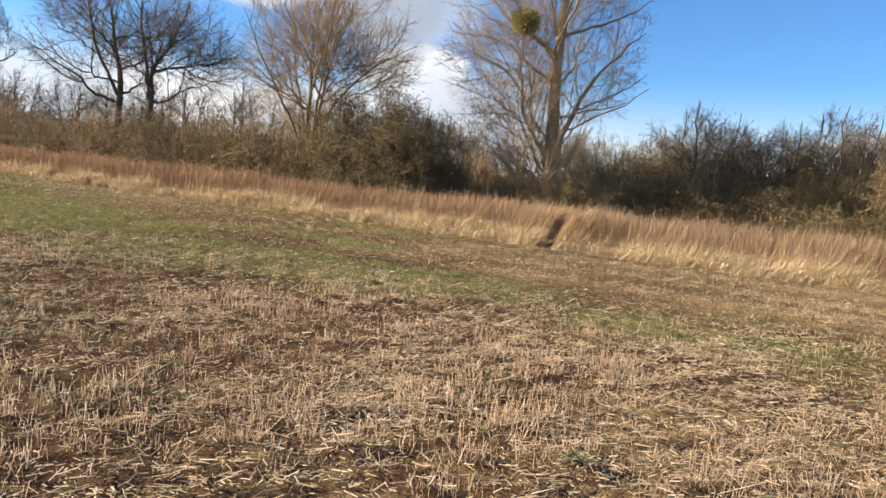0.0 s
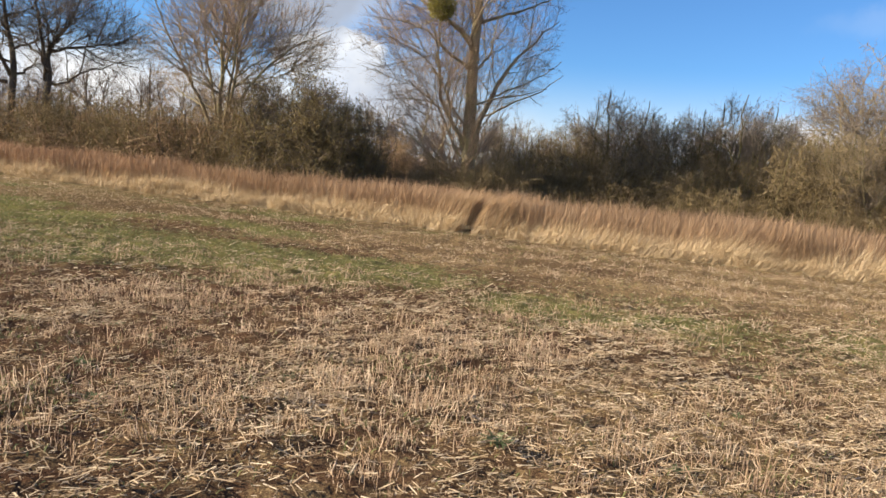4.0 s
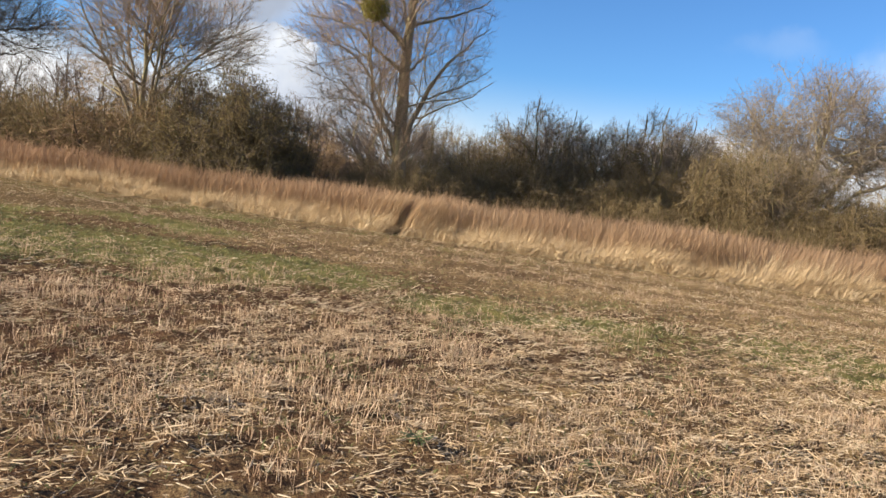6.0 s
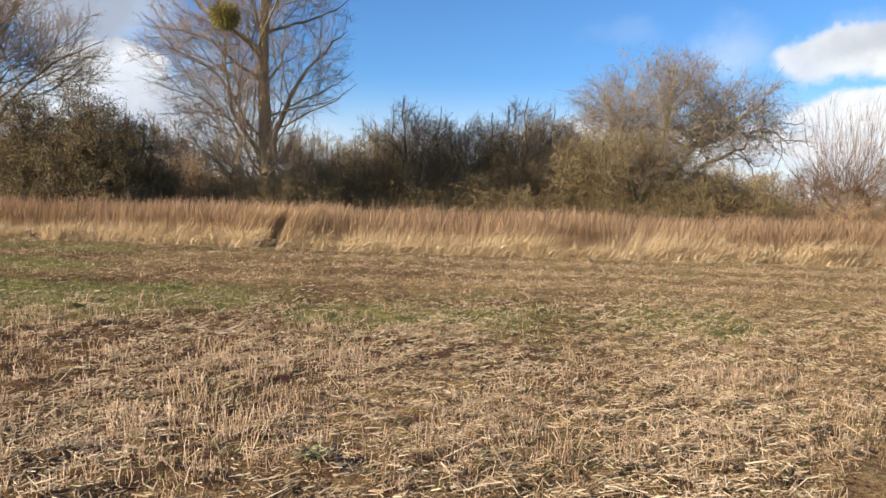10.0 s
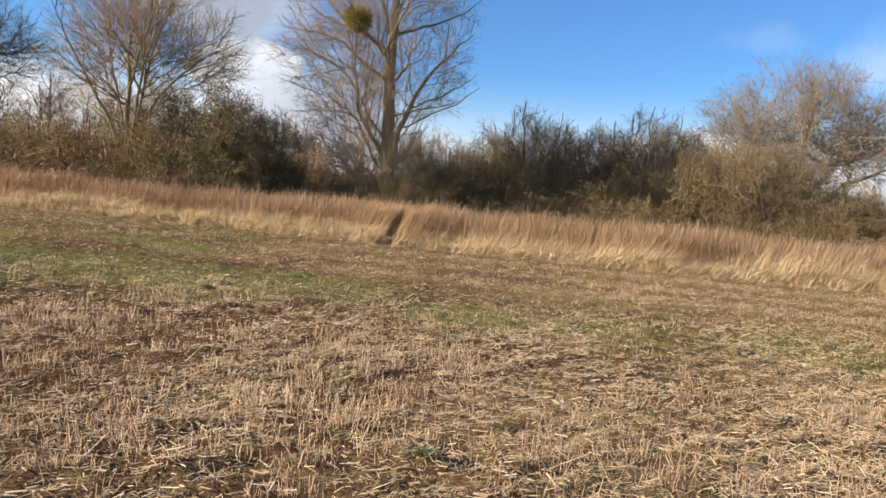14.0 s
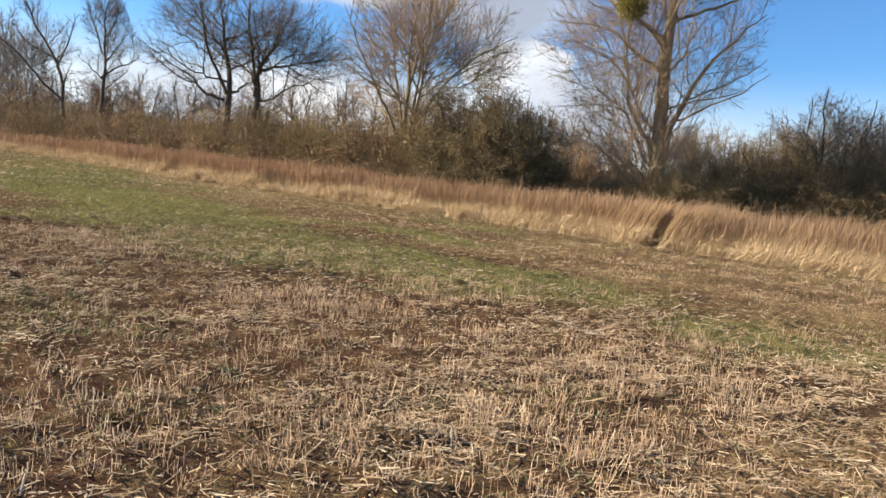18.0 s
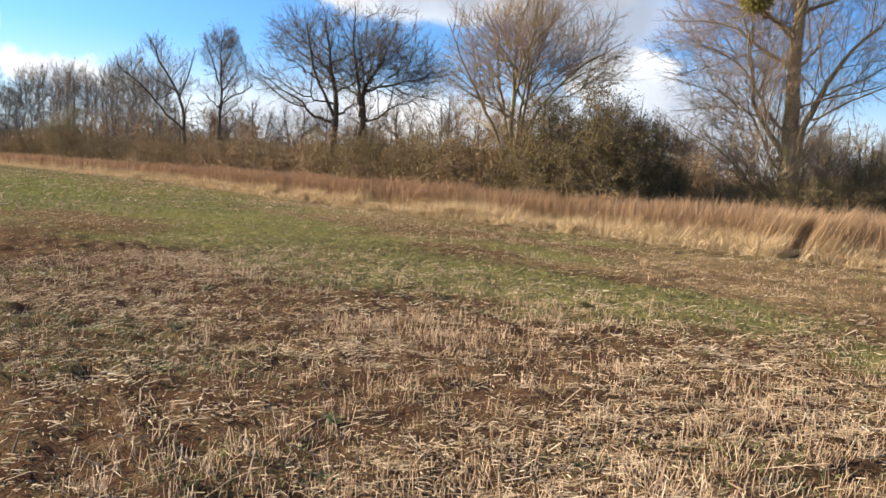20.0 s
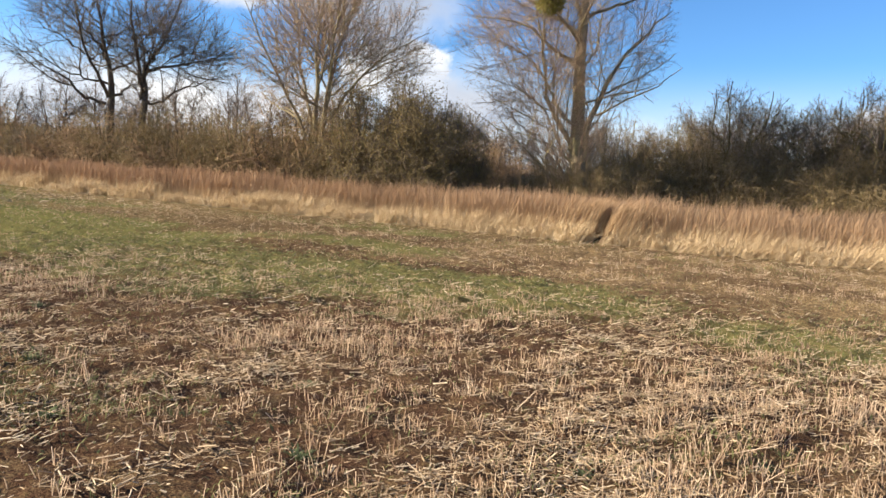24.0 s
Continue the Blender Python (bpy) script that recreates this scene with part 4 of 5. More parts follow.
def pollard_willow():
    """A cut-back willow: a knobbly bole with a brush of straight shoots."""
    t = Tree(311, crook=0.05, up=0.03, twig_r=0.0045)
    t.pull = 0.05
    t.limb([(0.1, 0, -0.2), (0.05, 0, 0.8), (-0.1, 0, 1.7), (-0.15, 0, 2.1)], 0.5, 0.62, 7, 10, 0.04)
    t.limb([(-0.2, 0, 0.7), (-0.9, 0, 1.4), (-1.5, 0.1, 2.1)], 0.2, 0.14, 7, 7, 0.03)
    for i in range(330):
        a, out = t.rng.uniform(0, 2 * math.pi), t.rng.random() ** 0.7
        root = Vector((t.rng.gauss(-0.2, 0.45), t.rng.gauss(0, 0.35), 1.9 + t.rng.uniform(-0.3, 0.25)))
        if i < 45:
            root = Vector((-1.4 + t.rng.gauss(0, 0.15), t.rng.gauss(0.1, 0.15), 2.0))
        tip = root + Vector((math.cos(a) * 2.9 * out, math.sin(a) * 2.6 * out, (1.3 if i % 3 == 0 else 4.1) * (1.05 - 0.6 * out ** 2) * t.rng.uniform(0.7, 1.05)))
        mid = root.lerp(tip, 0.45) + Vector((math.cos(a) * 0.25 * out, 0, 0))
        p = [Vector(q) for q in curve_through([tuple(root), tuple(mid), tuple(tip)], 6)]
        rd = list(np.linspace(0.008, 0.0025, 6))
        t.fine += [(p[j], p[j + 1], rd[j], rd[j + 1]) for j in range(5)]
        t.grow(p, rd, 0.8, 3, 6, 0.3, (0.15, 0.45), 3)
    t.finish("pollard_willow", (18.2, 29.6, 0), -31, "bark_dark", "twig_russet", "pollarded willow with a brush of upright russet shoots")


tall_tree()
broad_tree("field_maple", 201, (-16.3, 25.4, 0), 32.6, "bark_tan", "twig_tan", "bare many-stemmed tree with yellowish-olive bark",
           [([(0, 0, -0.2), (0, 0, 2.2), (0.0, 0, 4.2), (0.0, 0.1, 6.8), (0.4, 0.1, 9.2)], 0.15), ([(-0.1, 0, -0.1), (-0.45, 0, 2.6), (-1.25, -0.2, 4.3), (-2.2, -0.4, 6.2), (-2.9, -0.5, 7.6)], 0.10),
            ([(0.1, 0, -0.1), (0.3, 0.1, 2.6), (0.6, 0.4, 5.4), (1.4, 0.7, 8.4)], 0.11), ([(0.15, 0, -0.1), (0.45, 0, 2.8), (1.1, -0.2, 4.5), (2.4, -0.3, 6.0), (4.2, -0.4, 7.1)], 0.10),
            ([(0.0, 0.1, -0.1), (-0.2, 0.5, 3.0), (-0.8, 1.2, 6.0), (-1.2, 1.6, 8.6)], 0.10), ([(0.1, -0.1, -0.1), (0.1, -0.7, 3.0), (0.4, -1.8, 6.0), (0.6, -2.4, 8.2)], 0.09)],
           ((0.5, 0, 5.5), 4.3, 4.8, 3.9, 4.4, 3.2), (5, 0.30, 0.9, (0.45, 1.0), (-0.04, 0.0)), ((6, 0.55), (6, 0.62), (6, 0.6)), tip=0.0045, gnarl=0.14, rise=0.10, out=0.12, crook=0.10, spread=(0.5, 1.15))
broad_tree("ash_tree", 202, (-28.6, 27.0, 0), 46, "bark_dark", "twig_dark", "dark bare tree with wide sweeping branches",
           [([(0, 0, -0.2), (0.02, 0, 2.5), (0.0, 0, 4.8), (-0.1, 0.1, 6.4), (-0.3, 0.2, 8.0), (-0.7, 0.2, 9.8)], 0.21), ([(0, 0, 4.2), (-0.5, -0.6, 5.4), (-1.2, -1.2, 7.2), (-1.6, -1.6, 9.0)], 0.10)],
           ((-0.7, 0, 6.5), 4.5, 3.8, 4.2, 4.1, 2.9), (10, 0.34, 0.92, (0.30, 0.95), (-0.07, 0.02)), ((6, 0.55), (6, 0.6), (5, 0.6)), tip=0.0048, gnarl=0.22, rise=0.14, out=0.10, crook=0.13, group="pair of dark trees", spread=(0.55, 1.2),
           extra=[([(0, 0, 3.9), (-0.9, -0.2, 4.3), (-2.1, -0.3, 5.2), (-4.2, -0.3, 6.2)], 0.09)])
broad_tree("ash_tree", 203, (-26.9, 27.2, 0), 44, "bark_dark", "twig_dark", "dark bare tree with wide sweeping branches",
           [([(0, 0, -0.2), (-0.02, 0, 2.4), (0.05, 0, 4.6), (0.25, 0.1, 5.6), (1.0, 0.2, 7.0), (1.8, 0.2, 9.2)], 0.20), ([(0.05, 0, 4.2), (0.0, -0.4, 5.6), (-0.3, -0.8, 7.6), (-0.4, -1.0, 9.6)], 0.11)],
           ((0.7, 0, 6.5), 3.5, 4.6, 4.2, 4.0, 2.9), (10, 0.36, 0.92, (0.32, 0.95), (-0.07, 0.02)), ((6, 0.55), (6, 0.6), (5, 0.6)), tip=0.0048, gnarl=0.22, rise=0.14, out=0.10, crook=0.13, group="pair of dark trees", spread=(0.55, 1.2),
           extra=[([(0.05, 0, 4.0), (1.0, -0.2, 4.5), (2.2, -0.3, 5.2), (4.4, -0.3, 5.9)], 0.08)])
broad_tree("bare_tree", 204, (-50.6, 31.8, 0), 57, "bark_dark", "twig_grey", "thin bare tree forking widely above the hedge",
           [([(0, 0, -0.2), (0, 0, 2.0), (0.05, 0, 4.0), (-0.4, 0.2, 6.6), (-1.8, 0.2, 9.2), (-2.7, 0.3, 10.8)], 0.19), ([(0.05, 0, 3.7), (-1.4, -0.1, 4.9), (-3.4, -0.2, 7.1), (-4.6, -0.2, 8.2)], 0.10), ([(-0.3, 0.1, 6.0), (0.2, 0.1, 7.6), (0.6, 0.1, 9.2), (0.7, 0.2, 10.2)], 0.08)],
           ((-1.6, 0, 7.0), 3.7, 3.0, 3.0, 4.1, 2.6), (4, 0.45, 0.92, (0.6, 1.0), (-0.05, 0.0)), ((5, 0.5), (6, 0.55), (4, 0.6)), tip=0.007, gnarl=0.2, rise=0.16, out=0.1, spread=(0.5, 1.1))
broad_tree("bare_tree", 205, (-47.6, 32.4, 0), 57, "bark_dark", "twig_grey", "slender upright bare tree behind the hedge",
           [([(0, 0, -0.2), (0.15, 0, 2.0), (0.3, 0, 4.0), (0.4, 0.1, 6.1), (0.4, 0.1, 9.3), (0.7, 0.1, 11.6)], 0.19), ([(0.35, 0.1, 5.6), (1.2, 0, 6.4), (2.2, 0, 6.9), (2.9, 0, 7.6)], 0.08), ([(0.4, 0.1, 7.2), (0.0, -0.2, 8.6), (-0.7, -0.3, 10.4)], 0.07)],
           ((0.4, 0, 8.2), 2.1, 2.7, 2.4, 3.8, 3.6), (6, 0.45, 0.94, (0.7, 1.1), (-0.04, 0.0)), ((7, 0.5), (6, 0.55), (4, 0.6)), tip=0.007, gnarl=0.16, rise=0.16, out=0.1, spread=(0.5, 1.1))
broad_tree("bare_tree", 206, (-102, 32.0, 0), 73, "bark_dark", "twig_grey", "dark bare tree at the far corner of the field",
           [([(0, 0, -0.2), (0.1, 0, 3.0), (0.8, 0, 8.0), (2.0, 0.2, 13.6)], 0.28), ([(0.1, 0, 2.6), (-0.6, 0.3, 6.5), (-0.9, 0.4, 12.0)], 0.18), ([(0.2, 0, 4.0), (2.4, -0.4, 8.0), (5.0, -0.6, 11.5)], 0.16)],
           ((1.8, 0, 9.6), 3.6, 4.8, 3.6, 4.8, 4.6), (6, 0.40, 0.92, (0.6, 1.0), (-0.04, 0)), ((6, 0.55), (6, 0.6), (4, 0.6)), tip=0.012, gnarl=0.18, rise=0.16, out=0.1, spread=(0.5, 1.15))
broad_tree("bare_tree", 207, (-118, 28.0, 0), 77, "bark_dark", "twig_grey", "broad dark bare tree at the end of the field",
           [([(0, 0, -0.2), (0.3, 0, 3.0), (1.0, 0, 7.0), (1.6, 0.2, 11.0), (1.0, 0.2, 14.6)], 0.36), ([(0.8, 0, 5.5), (3.2, -0.3, 8.6), (6.0, -0.4, 12.6)], 0.20), ([(0.6, 0, 4.6), (-2.2, 0.4, 8.4), (-4.6, 0.5, 11.6)], 0.20)],
           ((0.6, 0, 9.4), 6.6, 6.6, 6.0, 6.0, 5.4), (7, 0.36, 0.92, (0.4, 1.0), (-0.05, 0)), ((7, 0.55), (7, 0.6), (4, 0.6)), tip=0.013, gnarl=0.24, rise=0.12, out=0.1, crook=0.16, spread=(0.5, 1.2))
broad_tree("oak_tree", 301, (12.3, 38.2, 0), -18.0, "bark_tan", "twig_oak", "broad bare oak tree with crooked spreading limbs behind the hedge",
           [([(0, 0, -0.2), (0.05, 0, 1.4), (0.0, 0, 2.6), (0.3, 0.2, 4.6), (0.7, 0.2, 7.0), (0.9, 0.3, 9.6)], 0.30), ([(0, 0, 2.2), (-1.0, -0.3, 3.8), (-2.2, -0.6, 5.8), (-3.4, -0.8, 8.0)], 0.17),
            ([(0, 0, 2.3), (1.4, 0.2, 4.0), (2.6, 0.2, 5.8), (3.9, 0.1, 8.2)], 0.17), ([(0, 0, 2.0), (0.4, -1.8, 4.0), (0.2, -3.4, 6.4)], 0.13)],
           ((0.4, 0, 5.2), 6.7, 7.2, 6.0, 5.3, 2.9), (8, 0.30, 0.92, (0.15, 0.85), (-0.05, 0.05)), ((7, 0.55), (7, 0.6), (6, 0.6)), tip=0.0062, gnarl=0.34, rise=0.06, out=0.10, crook=0.34, spread=(0.6, 1.4),
           extra=[([(0, 0, 2.2), (2.0, -0.3, 3.5), (3.9, -0.5, 4.2), (5.4, -0.4, 5.0), (7.4, -0.4, 4.7)], 0.11), ([(0, 0, 2.4), (-1.8, -0.2, 3.9), (-3.8, -0.3, 4.9), (-6.2, -0.3, 5.6)], 0.11), ([(0, 0, 2.1), (1.8, 0.5, 3.0), (3.6, 0.6, 3.3), (5.6, 0.5, 3.4)], 0.08)])
pollard_willow()


def mistletoe():
    rng = np.random.default_rng(401)
    m = 2600
    d = rng.normal(0, 1, (m, 3))
    d /= np.linalg.norm(d, axis=1, keepdims=True)
    r = 0.62 * rng.random(m) ** 0.4
    p0 = d * r[:, None] * [1, 1, 0.88]
    way = d + rng.normal(0, 0.5, (m, 3)) + [0, 0, -0.25]
    ln = rng.uniform(0.05, 0.11, m)[:, None]
    side = np.cross(way, rng.normal(0, 1, (m, 3)))
    leaves = ribbons(p0, p0 + way * ln * 0.5, p0 + way * ln, 0.006, 0.016, 0.004, side)
    k = 260
    e = rng.normal(0, 1, (k, 3))
    e /= np.linalg.norm(e, axis=1, keepdims=True)
    ob = new("mistletoe")
    ob.matrix_world = Matrix.Translation((-7.07, 24.05, 7.38)) @ Matrix.Scale(0.8, 4)
    tagged(part("foliage", mesh_from("foliage", *leaves, M["mistletoe"]), ob, "yellow-green leaves"), kind="stuff")
    tagged(part("branchwork", mesh_from("branchwork", *prisms(e * 0.05, e * 0.55, 0.008, 0.004), M["twig_olive"]), ob), kind="stuff")
    tagged(ob, "round yellow-green mistletoe ball on a high branch", "mistletoe")


mistletoe()


# ---------------------------------------------------------------- hedge and undergrowth
def shrub_meshes(seed, stems, twig_len, leaf_count, leaf_size, shape, per=12, twig_r=0.0022, crook=0.34):
    """A shrub one metre high and about as wide: wood and leaf arrays."""
    t = Tree(seed, crook=crook, up=0.0, twig_r=twig_r)
    t.kids, t.pieces = [8, 7, 4, 3], (3, 1)
    for i in range(stems):
        a, out = t.rng.uniform(0, 2 * math.pi), t.rng.random() ** 0.55
        h = math.sqrt(max(0.05, 1 - 0.92 * out * out)) * t.rng.uniform(0.70, 0.97) * (1 if t.rng.random() < 0.8 else 0.6)
        x, y = math.cos(a) * out * shape, math.sin(a) * out * shape
        p = [Vector(q) for q in curve_through([(x * 0.3, y * 0.3, -0.03), (x * 0.75 + t.rng.gauss(0, 0.03), y * 0.75 + t.rng.gauss(0, 0.03), h * 0.55), (x, y, h)], 6)]
        rd = list(np.linspace(0.007, 0.0025, 6))
        t.branch += [(p[j], p[j + 1], rd[j], rd[j + 1]) for j in range(5)]
        t.grow(p, rd, twig_len, 2, per, 0.12, (0.6, 1.5), 3, 0.75)
    wood = t.branch, t.fine
    rng = np.random.default_rng(seed)
    ends = np.array([s[1] for s in t.fine])
    pick = ends[rng.integers(0, len(ends), leaf_count)] + rng.normal(0, 0.022, (leaf_count, 3))
    pick[:, 2] = np.abs(pick[:, 2])
    way = rng.normal(0, 1, (leaf_count, 3)) + [0, 0, 0.3]
    way /= np.linalg.norm(way, axis=1, keepdims=True)
    ln = leaf_size * rng.uniform(0.5, 1.3, leaf_count)[:, None]
    side = np.cross(way, rng.normal(0, 1, (leaf_count, 3)))
    w = ln[:, 0] * 0.36
    side /= np.linalg.norm(side, axis=1, keepdims=True)
    verts = np.stack([pick, pick + way * ln * 0.45 + side * w[:, None], pick + way * ln, pick + way * ln * 0.55 - side * w[:, None]], 1).reshape(-1, 3)
    leaves = verts, np.arange(4 * leaf_count).reshape(-1, 4)
    return wood, leaves


def shrub_kind(key, seed, bark, twig, leaf, **shape):
    (branch, fine), leaves = shrub_meshes(seed, **shape)
    pack = lambda bag: tuple(np.array([s[i] for s in bag]) for i in range(4))
    return [("branchwork", mesh_from("branchwork_" + key, *prisms(*pack(branch), sides=4), M[bark])), ("crown", mesh_from("crown_" + key, *prisms(*pack(fine)), M[twig])),
            ("foliage", mesh_from("foliage_" + key, *leaves, M[leaf]))]


SHRUBS = {
    "thorn": [shrub_kind("thorn", s, "bark_olive", "twig_olive", "leaf_olive", stems=32, twig_len=0.32, leaf_count=14000, leaf_size=0.012, shape=0.54, twig_r=0.0019) for s in (501, 502, 503)],
    "ivy": [shrub_kind("ivy", s, "bark_olive", "twig_dark", "leaf_dark", stems=30, twig_len=0.24, leaf_count=26000, leaf_size=0.0105, shape=0.56) for s in (521, 522)],
    "bramble": [shrub_kind("bramble", s, "bark_dark", "twig_red", "leaf_brown", stems=30, per=10, twig_len=0.34, leaf_count=4500, leaf_size=0.015, shape=0.62, twig_r=0.003) for s in (531, 532)],
    "grey": [shrub_kind("grey", s, "bark_dark", "twig_grey", "leaf_brown", stems=22, per=8, twig_len=0.34, leaf_count=600, leaf_size=0.022, shape=0.52, twig_r=0.0036) for s in (541, 542)],
}
SHRUB_SAYS = {"thorn": ("hawthorn_bush", "olive-brown twiggy hawthorn bush in the field hedge"), 
              "ivy": ("evergreen_bush", "dense dark evergreen bush beside the tall grass"), "bramble": ("bramble_bush", "low russet bramble bush behind the grass"),
              "grey": ("far_bush", "greyish bare bush in the wood beyond the hedge")}
hedge_rng = random.Random(600)


def thorn_tree(i, seed, twig, bark):
    rng = random.Random(seed)
    stems = []
    for k in range(6):
        a, lean, top = k * 1.05 + rng.uniform(-0.3, 0.3), rng.uniform(0.5, 1.5), rng.uniform(3.4, 4.7)
        x, y = math.cos(a) * lean, math.sin(a) * lean
        stems.append(([(x * 0.1, y * 0.1, -0.1), (x * 0.35, y * 0.35, 1.2), (x * 0.8, y * 0.8, top * 0.62), (x, y, top)], rng.uniform(0.04, 0.07)))
    return broad_tree("thorn_tree", seed, (900 + 20 * i, 900, 0), 0, bark, twig, "small bare crooked thorn tree in the field hedge", stems, ((0, 0, 2.5), 2.1, 2.1, 2.1, 2.5, 2.2),
                      (4, 0.25, 0.95, (0.3, 1.0), (0.0, 0.05)), ((5, 0.6), (5, 0.6), (4, 0.6)), tip=0.0045, gnarl=0.42, rise=0.06, out=0.1, crook=0.24, group="thorn trees of the hedge", spread=(0.5, 1.25))


HEDGE_TREES = [thorn_tree(0, 551, "twig_oak", "bark_olive"), thorn_tree(1, 552, "twig_oak", "bark_tan"), thorn_tree(2, 553, "twig_olive", "bark_olive")]


def shrub(kind, az, dist, height, width, group="bushes of the field hedge", label=""):
    if az < -30:                                      # keep clear of the tall grass
        for _ in range(12):
            dist = max(dist, (float(edge_y(dist * math.sin(radians(az)))) + 4.8) / math.cos(radians(az))) if az > -75 else dist
    x, y = dist * math.sin(radians(az)), dist * math.cos(radians(az))
    if kind == "bare":
        proto = HEDGE_TREES.pop(0)
        HEDGE_TREES.append(proto)
        made = copy_thing(proto, pose(x, y, 0, 0, 0, hedge_rng.uniform(0, 360)) @ Matrix.Diagonal((width / 3.9, width / 3.9, height / 5.0, 1)))
        return made
    name, says = SHRUB_SAYS[kind]
    ob = new(name)
    ob.matrix_world = pose(x, y, 0, 0, 0, hedge_rng.uniform(0, 360)) @ Matrix.Diagonal((width, width * hedge_rng.uniform(0.8, 1.1), height, 1))
    for pname, me in hedge_rng.choice(SHRUBS[kind]):
        tagged(part(pname, me, ob), kind="stuff")
    return tagged(ob, label or says, "bush", group)


# the hedge from the far left round to the pollard: azimuth, distance, height, width
for row in (
    ("ivy", -26.6, 28.6, 6.0, 5.4), ("ivy", -24.6, 28.8, 5.4, 5.0), ("ivy", -28.4, 28.4, 5.4, 5.0), ("ivy", -23.0, 28.2, 4.4, 4.2), ("ivy", -29.6, 28.8, 4.2, 4.6), ("ivy", -21.4, 28.2, 2.9, 2.6), ("ivy", -25.2, 27.4, 4.2, 4.6), ("thorn", -30.6, 28.4, 3.0, 3.8), ("thorn", -27.6, 27.2, 2.6, 3.8),
    ("ivy", -6.6, 31.6, 4.7, 2.8), ("ivy", -8.2, 30.8, 3.3, 3.8), ("thorn", -4.8, 30.0, 3.4, 3.8), ("thorn", -7.4, 28.6, 2.7, 3.4),
    ("bare", -2.4, 31.0, 6.1, 4.8), ("thorn", -3.0, 29.6, 3.9, 3.8), ("thorn", -0.6, 29.6, 4.0, 3.8), ("bare", 1.2, 31.6, 5.3, 4.4), ("thorn", 2.0, 28.8, 2.9, 3.6), ("bare", 4.0, 31.4, 5.6, 4.6),
    ("bare", 6.8, 31.0, 6.2, 5.2), ("thorn", 4.6, 29.0, 3.1, 3.6), ("ivy", 7.2, 29.8, 3.5, 3.0), ("thorn", 9.6, 29.6, 4.6, 4.0), ("bare", 10.0, 32.2, 5.5, 4.4), ("thorn", 12.2, 29.8, 4.7, 3.8),
    ("bare", 14.4, 30.0, 5.2, 4.4), ("thorn", 14.9, 30.4, 4.6, 3.8), ("bare", 17.4, 29.8, 5.0, 4.2), ("thorn", 17.2, 30.4, 4.5, 3.8), ("thorn", 19.6, 30.4, 4.0, 3.6), ("thorn", 21.6, 30.6, 3.1, 3.6), ("thorn", 23.8, 31.0, 3.3, 3.4), ("thorn", 25.6, 31.4, 2.7, 2.6),
    ("thorn", 7.8, 28.2, 2.5, 3.4), ("thorn", 13.2, 28.6, 2.4, 3.4), ("thorn", 18.2, 28.8, 2.3, 3.4), ("bramble", 22.6, 29.4, 1.9, 3.0), ("bramble", 27.6, 33.0, 1.8, 3.0), ("bramble", 29.8, 33.6, 2.0, 3.2),
    ("bramble", 33.0, 33.0, 1.9, 3.2), ("bramble", 36.0, 33.0, 2.0, 3.4), ("bramble", -17.4, 31.0, 1.7, 3.2), ("bramble", -19.6, 31.0, 1.6, 3.0), ("ivy", -16.4, 30.0, 1.9, 2.4),
    ("thorn", -32.4, 29.4, 2.4, 3.0), ("bare", -34.6, 30.2, 3.0, 3.2), ("bramble", -36.4, 30.6, 2.6, 3.2), ("thorn", -38.6, 31.6, 2.8, 3.4), ("bare", -40.8, 32.6, 3.2, 3.6),
    ("thorn", -42.6, 34.0, 2.7, 3.6), ("bare", -44.2, 35.0, 2.9, 3.6), ("bramble", -46.4, 36.0, 2.9, 4.0), ("bramble", -48.6, 37.4, 2.8, 4.0), ("bare", -50.6, 39.4, 3.0, 4.2),
    ("bramble", -52.4, 41.6, 2.8, 4.4), ("thorn", -54.2, 44.4, 3.0, 4.6), ("bramble", -56.2, 48.0, 3.2, 5.0), ("bramble", -58.2, 51.0, 3.0, 5.0), ("thorn", -60.0, 54.0, 3.2, 5.4),
    ("bare", -62.0, 58.0, 3.6, 6.0), ("thorn", -63.8, 62.0, 3.6, 6.0), ("ivy", -65.6, 66.0, 6.6, 4.6), ("thorn", -67.4, 72.0, 4.0, 7.0), ("bramble", -69.2, 78.0, 4.0, 7.5),
    ("bramble", -70.8, 86.0, 4.4, 8.0), ("ivy", -72.4, 94.0, 4.4, 8.0), ("ivy", -74.0, 102.0, 4.6, 9.0), ("ivy", -75.6, 110.0, 4.6, 8.0), ("ivy", -76.8, 114.0, 5.0, 10.0),
    ("ivy", -79.6, 116.0, 5.6, 9.0),
):
    shrub(*row)
# a second rank that closes the hedge
for i in range(21):
    kind = ("bramble", "thorn", "thorn", "bramble", "thorn")[i % 5]
    shrub(kind, -59.5 + 1.42 * i, 26.0, hedge_rng.uniform(3.4, 4.6), hedge_rng.uniform(4.0, 5.2), label="olive-brown twiggy thicket at the foot of the trees" if kind == "thorn" else "tall brown bramble thicket at the foot of the trees")
for a, d, h, wd in ((-11.4, 34, 4.6, 3.8), (-9.2, 34, 5.0, 4.0), (-5.0, 33, 4.9, 3.8), (-0.2, 33, 5.5, 4.6), (8.6, 33.5, 5.4, 4.4), (13.0, 33, 4.9, 4.4), (16.6, 33, 4.3, 4.2), (21.4, 33, 3.7, 3.8), (25.0, 33.4, 3.4, 3.6)):
    shrub("bare", a, d, h, wd)
for i in (0, 1, 2, 4, 5, 6, 7, 8, 9, 10):
    shrub("thorn", -9.0 + 3.3 * i, 31.6 + hedge_rng.uniform(-0.6, 0.6), hedge_rng.uniform(2.6, 3.7), hedge_rng.uniform(3.6, 4.6))
